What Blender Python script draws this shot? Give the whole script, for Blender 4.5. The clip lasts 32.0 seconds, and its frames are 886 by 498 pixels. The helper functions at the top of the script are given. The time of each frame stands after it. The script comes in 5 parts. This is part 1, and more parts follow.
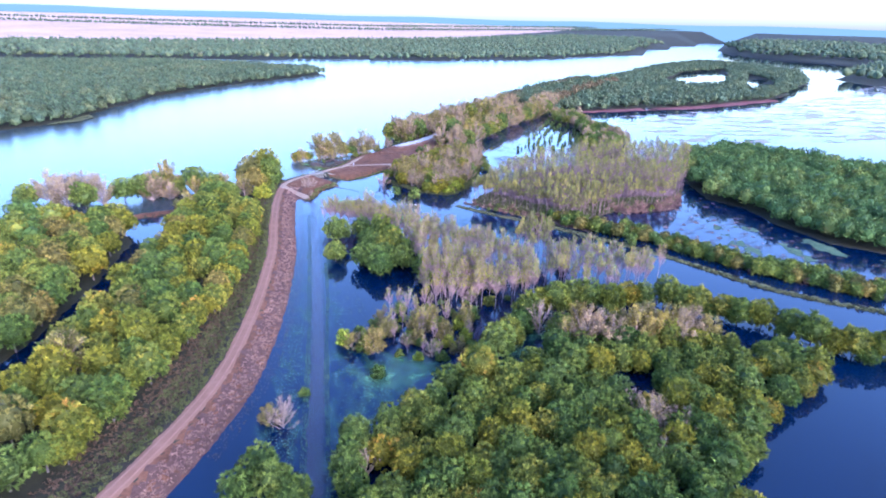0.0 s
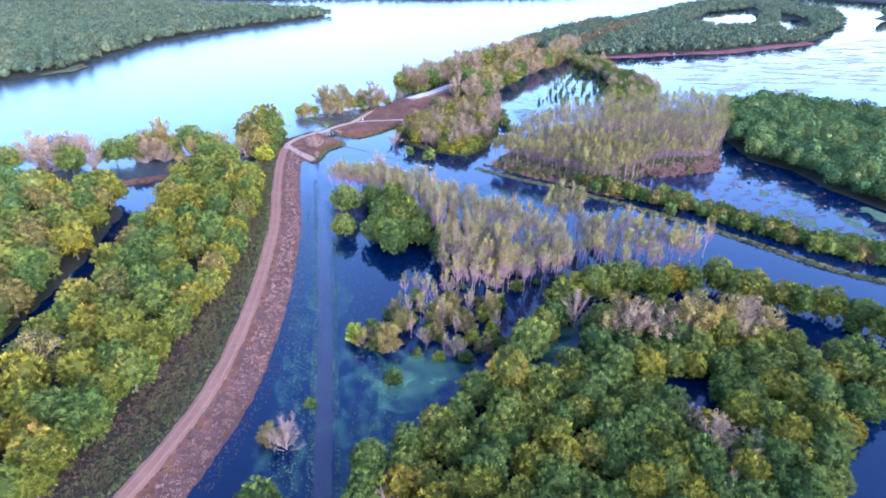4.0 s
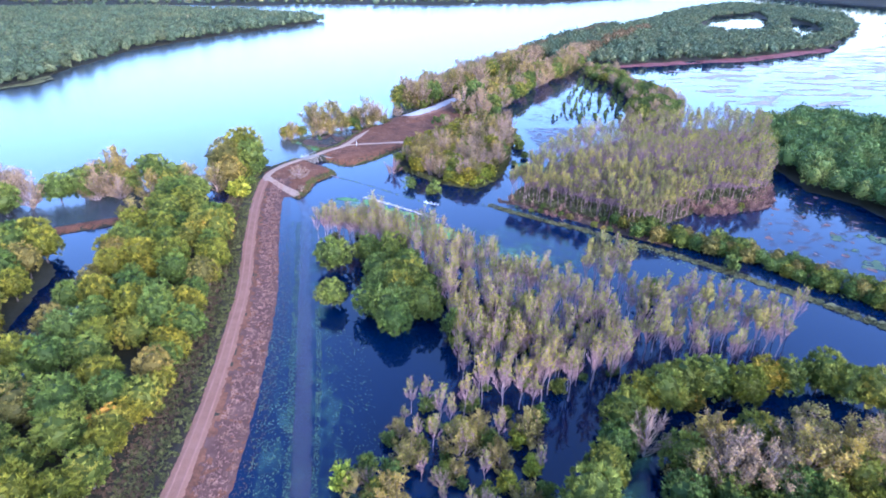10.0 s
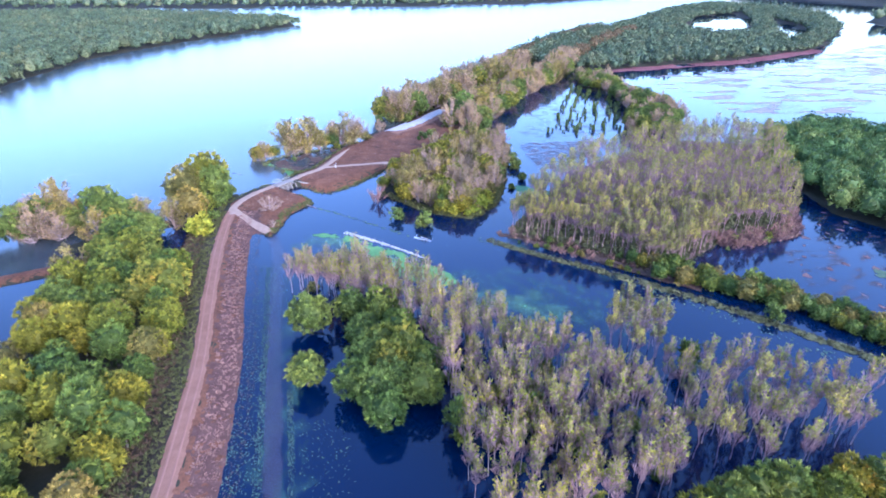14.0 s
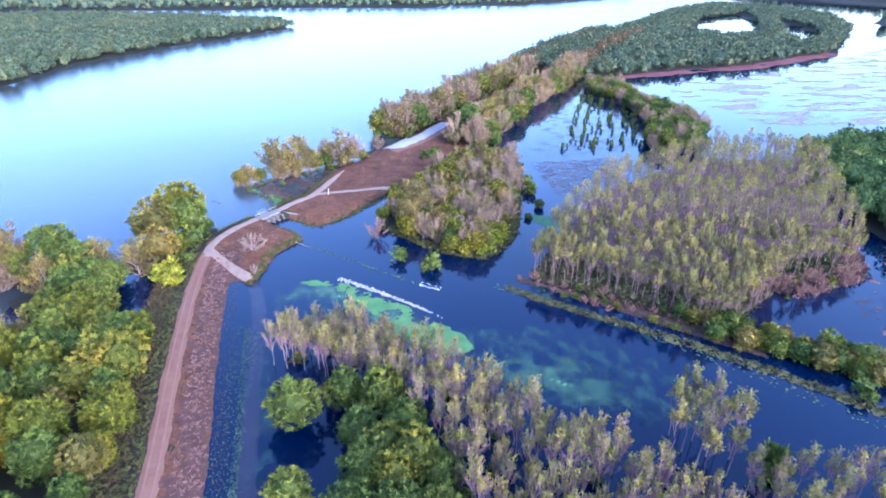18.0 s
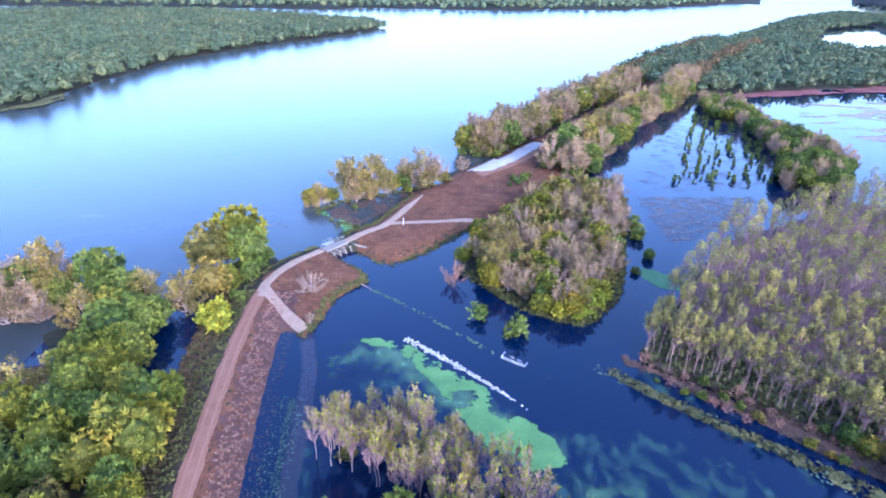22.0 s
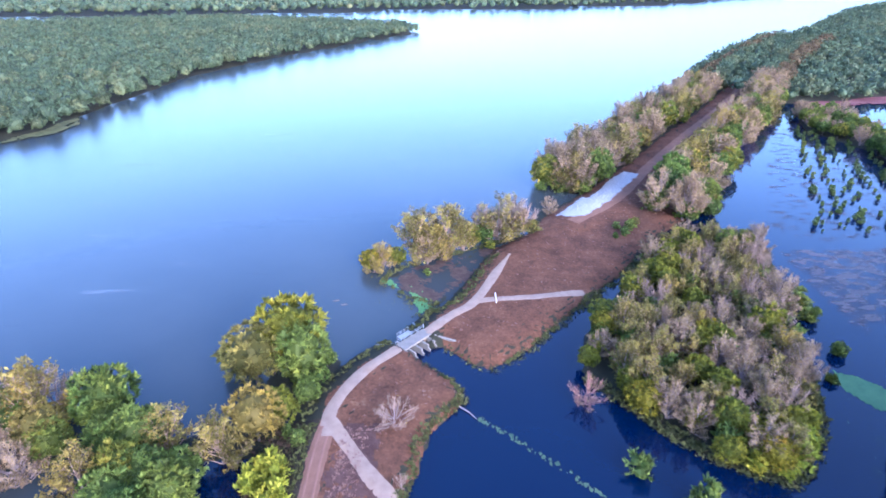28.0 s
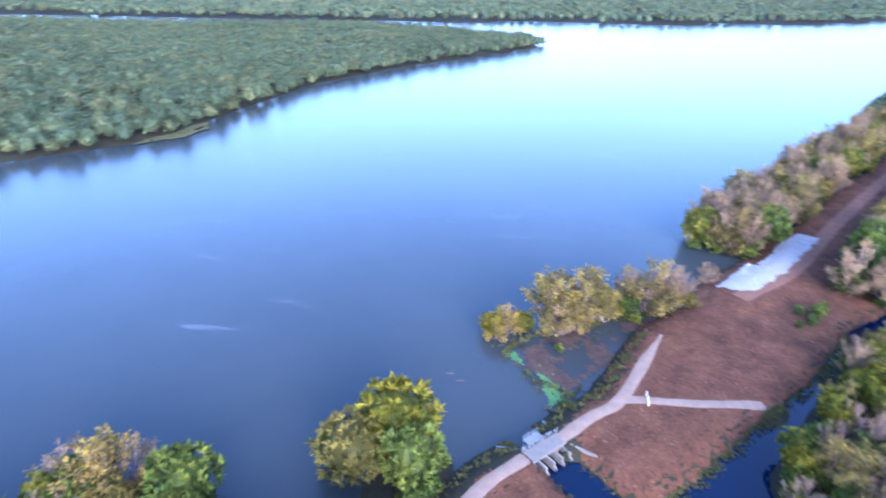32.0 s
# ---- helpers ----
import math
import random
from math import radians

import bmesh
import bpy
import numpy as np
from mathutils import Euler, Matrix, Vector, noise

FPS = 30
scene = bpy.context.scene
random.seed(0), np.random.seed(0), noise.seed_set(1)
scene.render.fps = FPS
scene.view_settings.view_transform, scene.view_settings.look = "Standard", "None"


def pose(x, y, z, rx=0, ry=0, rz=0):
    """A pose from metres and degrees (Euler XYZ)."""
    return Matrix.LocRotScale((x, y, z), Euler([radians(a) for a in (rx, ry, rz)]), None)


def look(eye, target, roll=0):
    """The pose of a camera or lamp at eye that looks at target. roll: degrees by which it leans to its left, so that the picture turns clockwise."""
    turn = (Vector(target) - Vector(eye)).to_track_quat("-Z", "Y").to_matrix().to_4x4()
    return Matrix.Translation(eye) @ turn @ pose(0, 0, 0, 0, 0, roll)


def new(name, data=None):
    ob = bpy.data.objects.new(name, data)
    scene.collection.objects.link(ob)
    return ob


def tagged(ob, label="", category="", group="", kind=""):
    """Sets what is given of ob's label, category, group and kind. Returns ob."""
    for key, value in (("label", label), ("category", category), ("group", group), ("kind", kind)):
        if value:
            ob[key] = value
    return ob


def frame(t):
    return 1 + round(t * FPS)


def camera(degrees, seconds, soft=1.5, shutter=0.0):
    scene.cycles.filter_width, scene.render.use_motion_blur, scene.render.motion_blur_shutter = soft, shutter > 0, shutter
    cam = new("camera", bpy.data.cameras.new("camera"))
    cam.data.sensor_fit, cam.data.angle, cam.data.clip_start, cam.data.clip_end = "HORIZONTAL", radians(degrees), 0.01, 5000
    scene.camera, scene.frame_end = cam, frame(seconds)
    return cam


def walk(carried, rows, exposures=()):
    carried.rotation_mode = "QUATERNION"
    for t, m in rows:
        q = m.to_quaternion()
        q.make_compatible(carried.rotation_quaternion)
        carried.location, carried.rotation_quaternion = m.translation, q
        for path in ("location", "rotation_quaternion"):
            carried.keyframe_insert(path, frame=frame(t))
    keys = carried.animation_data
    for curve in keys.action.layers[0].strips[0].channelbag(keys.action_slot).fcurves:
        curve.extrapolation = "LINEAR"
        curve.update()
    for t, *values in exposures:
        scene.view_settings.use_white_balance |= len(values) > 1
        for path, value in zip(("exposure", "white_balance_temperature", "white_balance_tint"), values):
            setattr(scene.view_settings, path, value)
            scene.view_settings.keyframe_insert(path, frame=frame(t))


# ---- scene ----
# ---- camera ----
cam = camera(76.0, 32.0, soft=1.75, shutter=0.5)
PATH = [
    (0, (-2.077, -116.603, 79.242), (-1.761, -114.772, 78.501), 1.7),
    (0.5, (-2.496, -115.036, 79.6), (-2.148, -113.241, 78.79), 1.6),
    (1, (-2.787, -113.199, 79.888), (-2.412, -111.442, 79.008), 1.6),
    (1.5, (-2.856, -110.822, 80.073), (-2.47, -109.081, 79.169), 1.5),
    (2, (-2.897, -108.191, 80.034), (-2.513, -106.45, 79.128), 1.3),
    (2.5, (-2.531, -105.148, 79.817), (-2.158, -103.405, 78.909), 1.2),
    (3, (-2.417, -101.879, 79.896), (-2.072, -100.131, 78.986), 1.2),
    (3.5, (-2.076, -98.437, 79.778), (-1.778, -96.682, 78.867), 1.2),
    (5.5, (-1.335, -84.61, 79.568), (-1.081, -82.849, 78.656), 1.4),
    (6, (-1.334, -81.31, 79.552), (-1.08, -79.547, 78.641), 1.4),
    (6.5, (-1.206, -77.575, 78.715), (-0.951, -75.811, 77.807), 1.3),
    (7, (-0.968, -74.105, 78.44), (-0.712, -72.34, 77.534), 1.3),
    (7.5, (-0.873, -70.707, 78.702), (-0.614, -68.944, 77.795), 1.4),
    (8, (-0.679, -67.263, 78.416), (-0.411, -65.501, 77.51), 1.4),
    (8.5, (-0.637, -63.879, 78.25), (-0.361, -62.117, 77.345), 1.4),
    (9, (-0.545, -60.821, 78.413), (-0.263, -59.06, 77.509), 1.5),
    (9.5, (-0.372, -56.951, 78.332), (-0.086, -55.19, 77.428), 1.4),
    (10, (-0.117, -53.204, 77.992), (0.171, -51.442, 77.091), 1.3),
    (10.5, (0.384, -49.03, 77.895), (0.673, -47.269, 76.993), 1.2),
    (11, (0.369, -45.731, 78.07), (0.665, -43.97, 77.168), 1.2),
    (11.5, (0.338, -42.226, 78.103), (0.646, -40.467, 77.202), 1.3),
    (12, (0.438, -38.707, 78.287), (0.757, -36.95, 77.386), 1.3),
    (12.5, (0.552, -35.236, 78.321), (0.881, -33.482, 77.42), 1.2),
    (13, (0.744, -31.838, 78.415), (1.082, -30.084, 77.515), 1.2),
    (13.5, (0.871, -28.198, 78.441), (1.214, -26.445, 77.541), 1.1),
    (14, (1.058, -24.655, 78.442), (1.406, -22.903, 77.542), 1.1),
    (14.5, (1.186, -21.013, 78.448), (1.536, -19.262, 77.548), 1.1),
    (16.5, (2.197, -6.237, 78.269), (2.55, -4.486, 77.371), 1.0),
    (17, (2.445, -2.53, 78.282), (2.798, -0.778, 77.385), 0.9),
    (17.5, (2.665, 1.243, 78.305), (3.022, 2.995, 77.407), 0.9),
    (18, (2.867, 5.15, 78.461), (3.226, 6.9, 77.562), 1.0),
    (18.5, (3.323, 8.934, 78.515), (3.681, 10.685, 77.617), 1.2),
    (19, (3.707, 12.637, 78.595), (4.064, 14.388, 77.697), 1.2),
    (19.5, (4.165, 16.37, 78.42), (4.519, 18.122, 77.524), 1.1),
    (20, (4.445, 20.07, 78.411), (4.801, 21.823, 77.516), 1.1),
    (20.5, (4.748, 23.827, 78.517), (5.104, 25.58, 77.622), 1.2),
    (21, (4.84, 27.47, 78.651), (5.196, 29.223, 77.755), 1.2),
    (21.5, (4.107, 31.707, 78.532), (4.322, 33.481, 77.634), 1.6),
    (22, (4.41, 35.611, 78.529), (4.508, 37.394, 77.628), 1.6),
    (22.5, (3.786, 39.642, 78.434), (3.861, 41.425, 77.531), 1.5),
    (23, (2.91, 43.775, 78.226), (2.973, 45.558, 77.323), 1.4),
    (23.5, (1.521, 47.757, 78.312), (1.558, 49.54, 77.407), 1.4),
    (24, (0.152, 51.58, 78.368), (0.176, 53.363, 77.463), 1.3),
    (24.5, (-1.381, 55.069, 78.806), (-1.362, 56.852, 77.899), 1.1),
    (26.5, (-8.608, 71.426, 79.111), (-8.578, 73.206, 78.2), 0.4),
    (27, (-10.605, 75.374, 79.116), (-10.573, 77.154, 78.206), 0.3),
    (27.5, (-12.66, 79.609, 78.899), (-12.631, 81.39, 77.99), 0.1),
    (28, (-14.563, 84.003, 78.455), (-14.538, 85.786, 77.548), -0.0),
    (28.5, (-16.576, 87.932, 78.85), (-16.553, 89.713, 77.942), -0.2),
    (29, (-18.341, 92.059, 78.992), (-18.323, 93.84, 78.083), -0.4),
    (29.5, (-20.101, 96.279, 78.989), (-20.081, 98.06, 78.08), -0.5),
    (30, (-21.66, 100.549, 78.85), (-21.618, 102.333, 77.948), -0.7),
    (30.5, (-23.053, 104.094, 79.254), (-22.979, 105.88, 78.357), -0.5),
    (31, (-24.129, 106.41, 79.631), (-24.053, 108.199, 78.739), -0.2),
    (31.5, (-24.973, 108.316, 79.827), (-25.009, 110.108, 78.94), 0.2),
    (32, (-25.089, 110.295, 79.89), (-25.402, 112.061, 79.005), 0.9),
]
walk(cam, [(t, look(eye, target, roll)) for t, eye, target, roll in PATH],
     exposures=[(0.0, 3.0, 4930, 27), (32.0, 3.0, 4930, 27)])

# ---- sky and sun ----
SUN_AZ = radians(152)      # from +y towards +x
SUN_EL = radians(20)
world = bpy.data.worlds.new("sky")
scene.world = world
world.use_nodes = True
wn = world.node_tree
wn.nodes.clear()
w_out = wn.nodes.new("ShaderNodeOutputWorld")
w_bg = wn.nodes.new("ShaderNodeBackground")
w_sky = wn.nodes.new("ShaderNodeTexSky")
w_sky.sky_type = "NISHITA"
w_sky.sun_disc = False
w_sky.sun_elevation = SUN_EL
w_sky.sun_rotation = SUN_AZ
w_sky.air_density = 1.0
w_sky.dust_density = 2.7
w_sky.ozone_density = 2.6
w_bg.inputs["Strength"].default_value = 0.15
wn.links.new(w_sky.outputs[0], w_bg.inputs["Color"])
wn.links.new(w_bg.outputs[0], w_out.inputs["Surface"])

sun_data = bpy.data.lights.new("sun", "SUN")
sun_data.energy = 0.42
sun_data.angle = radians(38)
sun_data.color = (1.0, 0.93, 0.84)
sun = new("sun", sun_data)
sun.matrix_world = look((0, 0, 300), (-math.sin(SUN_AZ) * 100, -math.cos(SUN_AZ) * 100, 300 - 100 * math.tan(SUN_EL)))

rng = np.random.default_rng(7)


# ---- materials ----
def material(name):
    m = bpy.data.materials.new(name)
    m.use_nodes = True
    nt = m.node_tree
    nt.nodes.clear()
    out = nt.nodes.new("ShaderNodeOutputMaterial")
    bsdf = nt.nodes.new("ShaderNodeBsdfPrincipled")
    nt.links.new(bsdf.outputs[0], out.inputs["Surface"])
    return m, nt, bsdf, out


def ramp_node(nt, fac, stops, mode="LINEAR"):
    r = nt.nodes.new("ShaderNodeValToRGB")
    r.color_ramp.interpolation = mode
    els = r.color_ramp.elements
    while len(els) > len(stops):
        els.remove(els[-1])
    while len(els) < len(stops):
        els.new(1.0)
    for e, (p, c) in zip(els, stops):
        e.position = p
        e.color = (*c, 1)
    nt.links.new(fac, r.inputs["Fac"])
    return r.outputs["Color"]


def noise_node(nt, scale, detail=5, rough=0.6, vec=None):
    n = nt.nodes.new("ShaderNodeTexNoise")
    n.inputs["Scale"].default_value = scale
    n.inputs["Detail"].default_value = detail
    n.inputs["Roughness"].default_value = rough
    if vec is not None:
        nt.links.new(vec, n.inputs["Vector"])
    return n.outputs["Fac"]


def place_node(nt):
    return nt.nodes.new("ShaderNodeNewGeometry").outputs["Position"]


def mix_color(nt, fac, a, b, mode="MIX"):
    m = nt.nodes.new("ShaderNodeMix")
    m.data_type = "RGBA"
    m.blend_type = mode
    for sock, v in ((m.inputs["Factor"], fac), (m.inputs["A"], a), (m.inputs["B"], b)):
        if isinstance(v, (int, float)):
            sock.default_value = v
        elif isinstance(v, tuple):
            sock.default_value = (*v, 1)
        else:
            nt.links.new(v, sock)
    return m.outputs["Result"]


def math_node(nt, op, a, b=0.0, clamp=False):
    m = nt.nodes.new("ShaderNodeMath")
    m.operation = op
    m.use_clamp = clamp
    for sock, v in ((m.inputs[0], a), (m.inputs[1], b)):
        if isinstance(v, (int, float)):
            sock.default_value = v
        else:
            nt.links.new(v, sock)
    return m.outputs[0]


def bump_node(nt, height, strength, distance):
    b = nt.nodes.new("ShaderNodeBump")
    b.inputs["Strength"].default_value = strength
    b.inputs["Distance"].default_value = distance
    nt.links.new(height, b.inputs["Height"])
    return b.outputs["Normal"]


def earth(name, stops, scale=0.4, fine=4.0, rough=0.95, bump=0.6, dist=0.15):
    """Ground cover: colours over two scales of noise."""
    m, nt, bsdf, out = material(name)
    pos = place_node(nt)
    a, b = noise_node(nt, scale, 6, 0.65, pos), noise_node(nt, fine, 5, 0.7, pos)
    fac = math_node(nt, "ADD", math_node(nt, "MULTIPLY", a, 0.6), math_node(nt, "MULTIPLY", b, 0.4))
    nt.links.new(ramp_node(nt, fac, stops), bsdf.inputs["Base Color"])
    bsdf.inputs["Roughness"].default_value = rough
    bsdf.inputs["Specular IOR Level"].default_value = 0.12
    nt.links.new(bump_node(nt, b, bump, dist), bsdf.inputs["Normal"])
    return m


def leaves(name, stops, by_object=True, dark=0.18, light=1.8):
    """Foliage: one hue a tree, each tuft and each leaf spray lighter or darker."""
    m, nt, bsdf, out = material(name)
    geo = nt.nodes.new("ShaderNodeNewGeometry")
    at = nt.nodes.new("ShaderNodeAttribute")
    at.attribute_name = "tint"
    tuft = at.outputs["Fac"]
    tree = nt.nodes.new("ShaderNodeObjectInfo").outputs["Random"] if by_object else tuft
    patch = noise_node(nt, 0.11, 4, 0.6, geo.outputs["Position"])
    fac = math_node(nt, "ADD", math_node(nt, "MULTIPLY", tree, 0.55), math_node(nt, "MULTIPLY", math_node(nt, "SUBTRACT", patch, 0.33), 1.1), True)
    if by_object:
        fac = math_node(nt, "ADD", fac, math_node(nt, "MULTIPLY", math_node(nt, "SUBTRACT", tuft, 0.5), 0.3), True)
    hue = ramp_node(nt, fac, stops)
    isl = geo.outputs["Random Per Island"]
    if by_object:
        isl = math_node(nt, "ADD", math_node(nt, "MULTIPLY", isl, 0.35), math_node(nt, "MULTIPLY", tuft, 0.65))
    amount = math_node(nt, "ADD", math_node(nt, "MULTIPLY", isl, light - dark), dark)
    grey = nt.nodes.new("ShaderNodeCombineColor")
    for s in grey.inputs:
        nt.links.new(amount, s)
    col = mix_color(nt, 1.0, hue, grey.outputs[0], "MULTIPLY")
    nt.links.new(col, bsdf.inputs["Base Color"])
    bsdf.inputs["Roughness"].default_value = 0.6
    bsdf.inputs["Specular IOR Level"].default_value = 0.12
    tr = nt.nodes.new("ShaderNodeBsdfTranslucent")
    nt.links.new(col, tr.inputs["Color"])
    mx = nt.nodes.new("ShaderNodeMixShader")
    mx.inputs[0].default_value = 0.22
    nt.links.new(bsdf.outputs[0], mx.inputs[1])
    nt.links.new(tr.outputs[0], mx.inputs[2])
    nt.links.new(mx.outputs[0], out.inputs["Surface"])
    return m


def bark(name, a, b, scale=3.0):
    m, nt, bsdf, out = material(name)
    pos = place_node(nt)
    n = noise_node(nt, scale, 5, 0.7, pos)
    nt.links.new(ramp_node(nt, n, [(0.3, a), (0.7, b)]), bsdf.inputs["Base Color"])
    bsdf.inputs["Roughness"].default_value = 0.9
    return m


def water_material(name, dark, light, rough, ripple):
    m, nt, bsdf, out = material(name)
    pos = place_node(nt)
    silt = noise_node(nt, 0.012, 5, 0.6, pos)
    nt.links.new(ramp_node(nt, silt, [(0.3, dark), (0.7, light)]), bsdf.inputs["Base Color"])
    bsdf.inputs["Roughness"].default_value = rough
    bsdf.inputs["IOR"].default_value = 1.33
    bsdf.inputs["Specular IOR Level"].default_value = 0.5
    n1 = noise_node(nt, 0.9, 4, 0.6, pos)
    n2 = noise_node(nt, 0.06, 3, 0.5, pos)
    calm = ramp_node(nt, noise_node(nt, 0.008, 2, 0.5, pos), [(0.4, (0.2, 0.2, 0.2)), (0.6, (1, 1, 1))])
    h = math_node(nt, "ADD", math_node(nt, "MULTIPLY", n1, calm), math_node(nt, "MULTIPLY", n2, 1.5))
    nt.links.new(bump_node(nt, h, ripple, 0.06), bsdf.inputs["Normal"])
    return m


GREENS = [(0.0, (0.0468, 0.0824, 0.0199)), (0.35, (0.0717, 0.106, 0.0199)), (0.65, (0.113, 0.127, 0.0188)), (0.9, (0.175, 0.147, 0.0182)), (1.0, (0.249, 0.128, 0.023))]
DEEP = [(0.0, (0.0619, 0.0979, 0.0234)), (0.5, (0.0928, 0.125, 0.0247)), (0.85, (0.131, 0.149, 0.0234)), (1.0, (0.178, 0.16, 0.0211))]
GOLD = [(0.0, (0.0764, 0.1, 0.013)), (0.45, (0.12, 0.123, 0.013)), (0.85, (0.181, 0.153, 0.013)), (1.0, (0.234, 0.124, 0.0165))]
STRAW = [(0.0, (0.0886, 0.0935, 0.0251)), (0.4, (0.137, 0.116, 0.0273)), (0.75, (0.179, 0.135, 0.0321)), (1.0, (0.21, 0.148, 0.0228))]
TAN = [(0.0, (0.152, 0.122, 0.0443)), (0.4, (0.187, 0.131, 0.0679)), (0.75, (0.209, 0.147, 0.0781)), (1.0, (0.222, 0.17, 0.0312))]
OLIVE = [(0.0, (0.0979, 0.124, 0.0128)), (0.5, (0.156, 0.161, 0.0128)), (1.0, (0.235, 0.184, 0.0161))]

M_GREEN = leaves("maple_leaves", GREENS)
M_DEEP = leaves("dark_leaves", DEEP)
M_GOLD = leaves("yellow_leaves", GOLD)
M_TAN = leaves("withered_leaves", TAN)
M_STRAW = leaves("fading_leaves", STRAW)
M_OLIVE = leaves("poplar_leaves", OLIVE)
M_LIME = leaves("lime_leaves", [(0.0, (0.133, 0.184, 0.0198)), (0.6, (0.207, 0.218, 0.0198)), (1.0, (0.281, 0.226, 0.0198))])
W_GREEN = leaves("wood_green", GREENS, False, 0.6, 1.35)
W_DEEP = leaves("wood_dark", DEEP, False, 0.6, 1.35)
W_EAST = leaves("wood_mixed", [(0.0, (0.0411, 0.0805, 0.0267)), (0.5, (0.0644, 0.104, 0.0267)), (0.85, (0.117, 0.133, 0.0293)), (1.0, (0.177, 0.126, 0.048))], False, 0.6, 1.4)
W_TAN = leaves("wood_withered", TAN, False, 0.3, 0.7)
POPL = [(0.0, (0.085, 0.1, 0.03)), (0.4, (0.15, 0.145, 0.032)), (0.75, (0.22, 0.2, 0.035)), (1.0, (0.28, 0.22, 0.045))]
W_OLIVE = leaves("wood_poplar", POPL, False, 0.6, 1.35)
M_POPL = leaves("young_leaves", POPL)
# far leaves: aerial haze painted in as extra blue and weaker contrast
FAR_HAZED = [(0.0, (0.0489, 0.0759, 0.0476)), (0.45, (0.0672, 0.0953, 0.0497)), (0.8, (0.0942, 0.107, 0.0497)), (1.0, (0.135, 0.115, 0.0597))]
W_FAR = leaves("wood_far_hazed", FAR_HAZED, False, 0.5, 1.25)
M_TRUNK = bark("grey_bark", (0.0475, 0.0376, 0.0346), (0.0948, 0.0792, 0.0756))
M_PALE = bark("pale_bark", (0.168, 0.125, 0.116), (0.258, 0.2, 0.193))
M_TWIG = bark("twig_bark", (0.169, 0.11, 0.0828), (0.252, 0.175, 0.13))
M_LILAC = bark("lilac_twigs", (0.167, 0.102, 0.101), (0.256, 0.16, 0.156))
M_POPTWIG = bark("poplar_twigs", (0.127, 0.0784, 0.0821), (0.206, 0.129, 0.134))
M_RUSTTWIG = bark("rust_twigs", (0.132, 0.066, 0.054), (0.211, 0.112, 0.09))
M_WATER = water_material("still_water", (0.0004, 0.004, 0.019), (0.001, 0.007, 0.025), 0.04, 0.18)
M_RIVER = water_material("silty_river", (0.027, 0.034, 0.036), (0.037, 0.045, 0.047), 0.2, 0.6)
M_SOIL = earth("wet_soil", [(0.3, (0.0147, 0.0135, 0.0108)), (0.5, (0.0252, 0.0248, 0.0148)), (0.7, (0.0378, 0.0361, 0.0221))], 0.08, 1.2)
M_FIELD = earth("dry_field", [(0.3, (0.22, 0.14, 0.105)), (0.5, (0.32, 0.205, 0.155)), (0.7, (0.4, 0.27, 0.2))], 0.004, 0.05)
M_BROWN = earth("dead_grass", [(0.3, (0.0304, 0.0143, 0.00845)), (0.46, (0.0792, 0.0352, 0.0195)), (0.58, (0.112, 0.0506, 0.0264)), (0.7, (0.152, 0.0826, 0.0475))], 0.2, 1.6)
M_BANK = earth("weedy_bank", [(0.3, (0.0195, 0.0143, 0.011)), (0.5, (0.033, 0.0254, 0.0157)), (0.7, (0.0479, 0.038, 0.0235))], 0.3, 2.5)
M_REEDY = earth("reedy_bank", [(0.3, (0.0336, 0.0344, 0.0205)), (0.5, (0.0756, 0.0779, 0.0312)), (0.7, (0.134, 0.123, 0.0533))], 0.3, 2.5)
M_DIRT = earth("dirt_track", [(0.3, (0.121, 0.0582, 0.0346)), (0.5, (0.157, 0.0806, 0.0508)), (0.7, (0.194, 0.106, 0.0704))], 0.3, 5.0, bump=0.3, dist=0.05)
M_RUT = earth("packed_dirt", [(0.3, (0.147, 0.0777, 0.0514)), (0.5, (0.183, 0.0977, 0.0666)), (0.7, (0.207, 0.118, 0.0836))], 0.4, 5.0, bump=0.2, dist=0.03)
M_GRAVEL = earth("pale_gravel", [(0.3, (0.167, 0.114, 0.0808)), (0.5, (0.223, 0.158, 0.114)), (0.7, (0.268, 0.198, 0.15))], 0.5, 8.0, bump=0.3, dist=0.04)
M_ROCK = earth("white_limestone", [(0.3, (0.216, 0.209, 0.207)), (0.55, (0.302, 0.295, 0.288)), (0.75, (0.396, 0.389, 0.383))], 1.5, 9.0, bump=0.5, dist=0.05)
M_CONC = earth("concrete", [(0.3, (0.125, 0.112, 0.0958)), (0.6, (0.177, 0.16, 0.14))], 1.0, 8.0, bump=0.2, dist=0.02)
M_STEEL = earth("galvanised_steel", [(0.3, (0.146, 0.162, 0.18)), (0.7, (0.214, 0.231, 0.252))], 2.0, 12.0, 0.45, 0.1, 0.01)
M_ALGAE = earth("duckweed", [(0.3, (0.0315, 0.077, 0.04)), (0.5, (0.063, 0.133, 0.064)), (0.7, (0.105, 0.182, 0.088))], 0.2, 2.5)
M_LIMEWEED = earth("bright_duckweed", [(0.3, (0.045, 0.105, 0.0375)), (0.5, (0.078, 0.167, 0.0562)), (0.7, (0.12, 0.223, 0.075))], 0.2, 2.5)


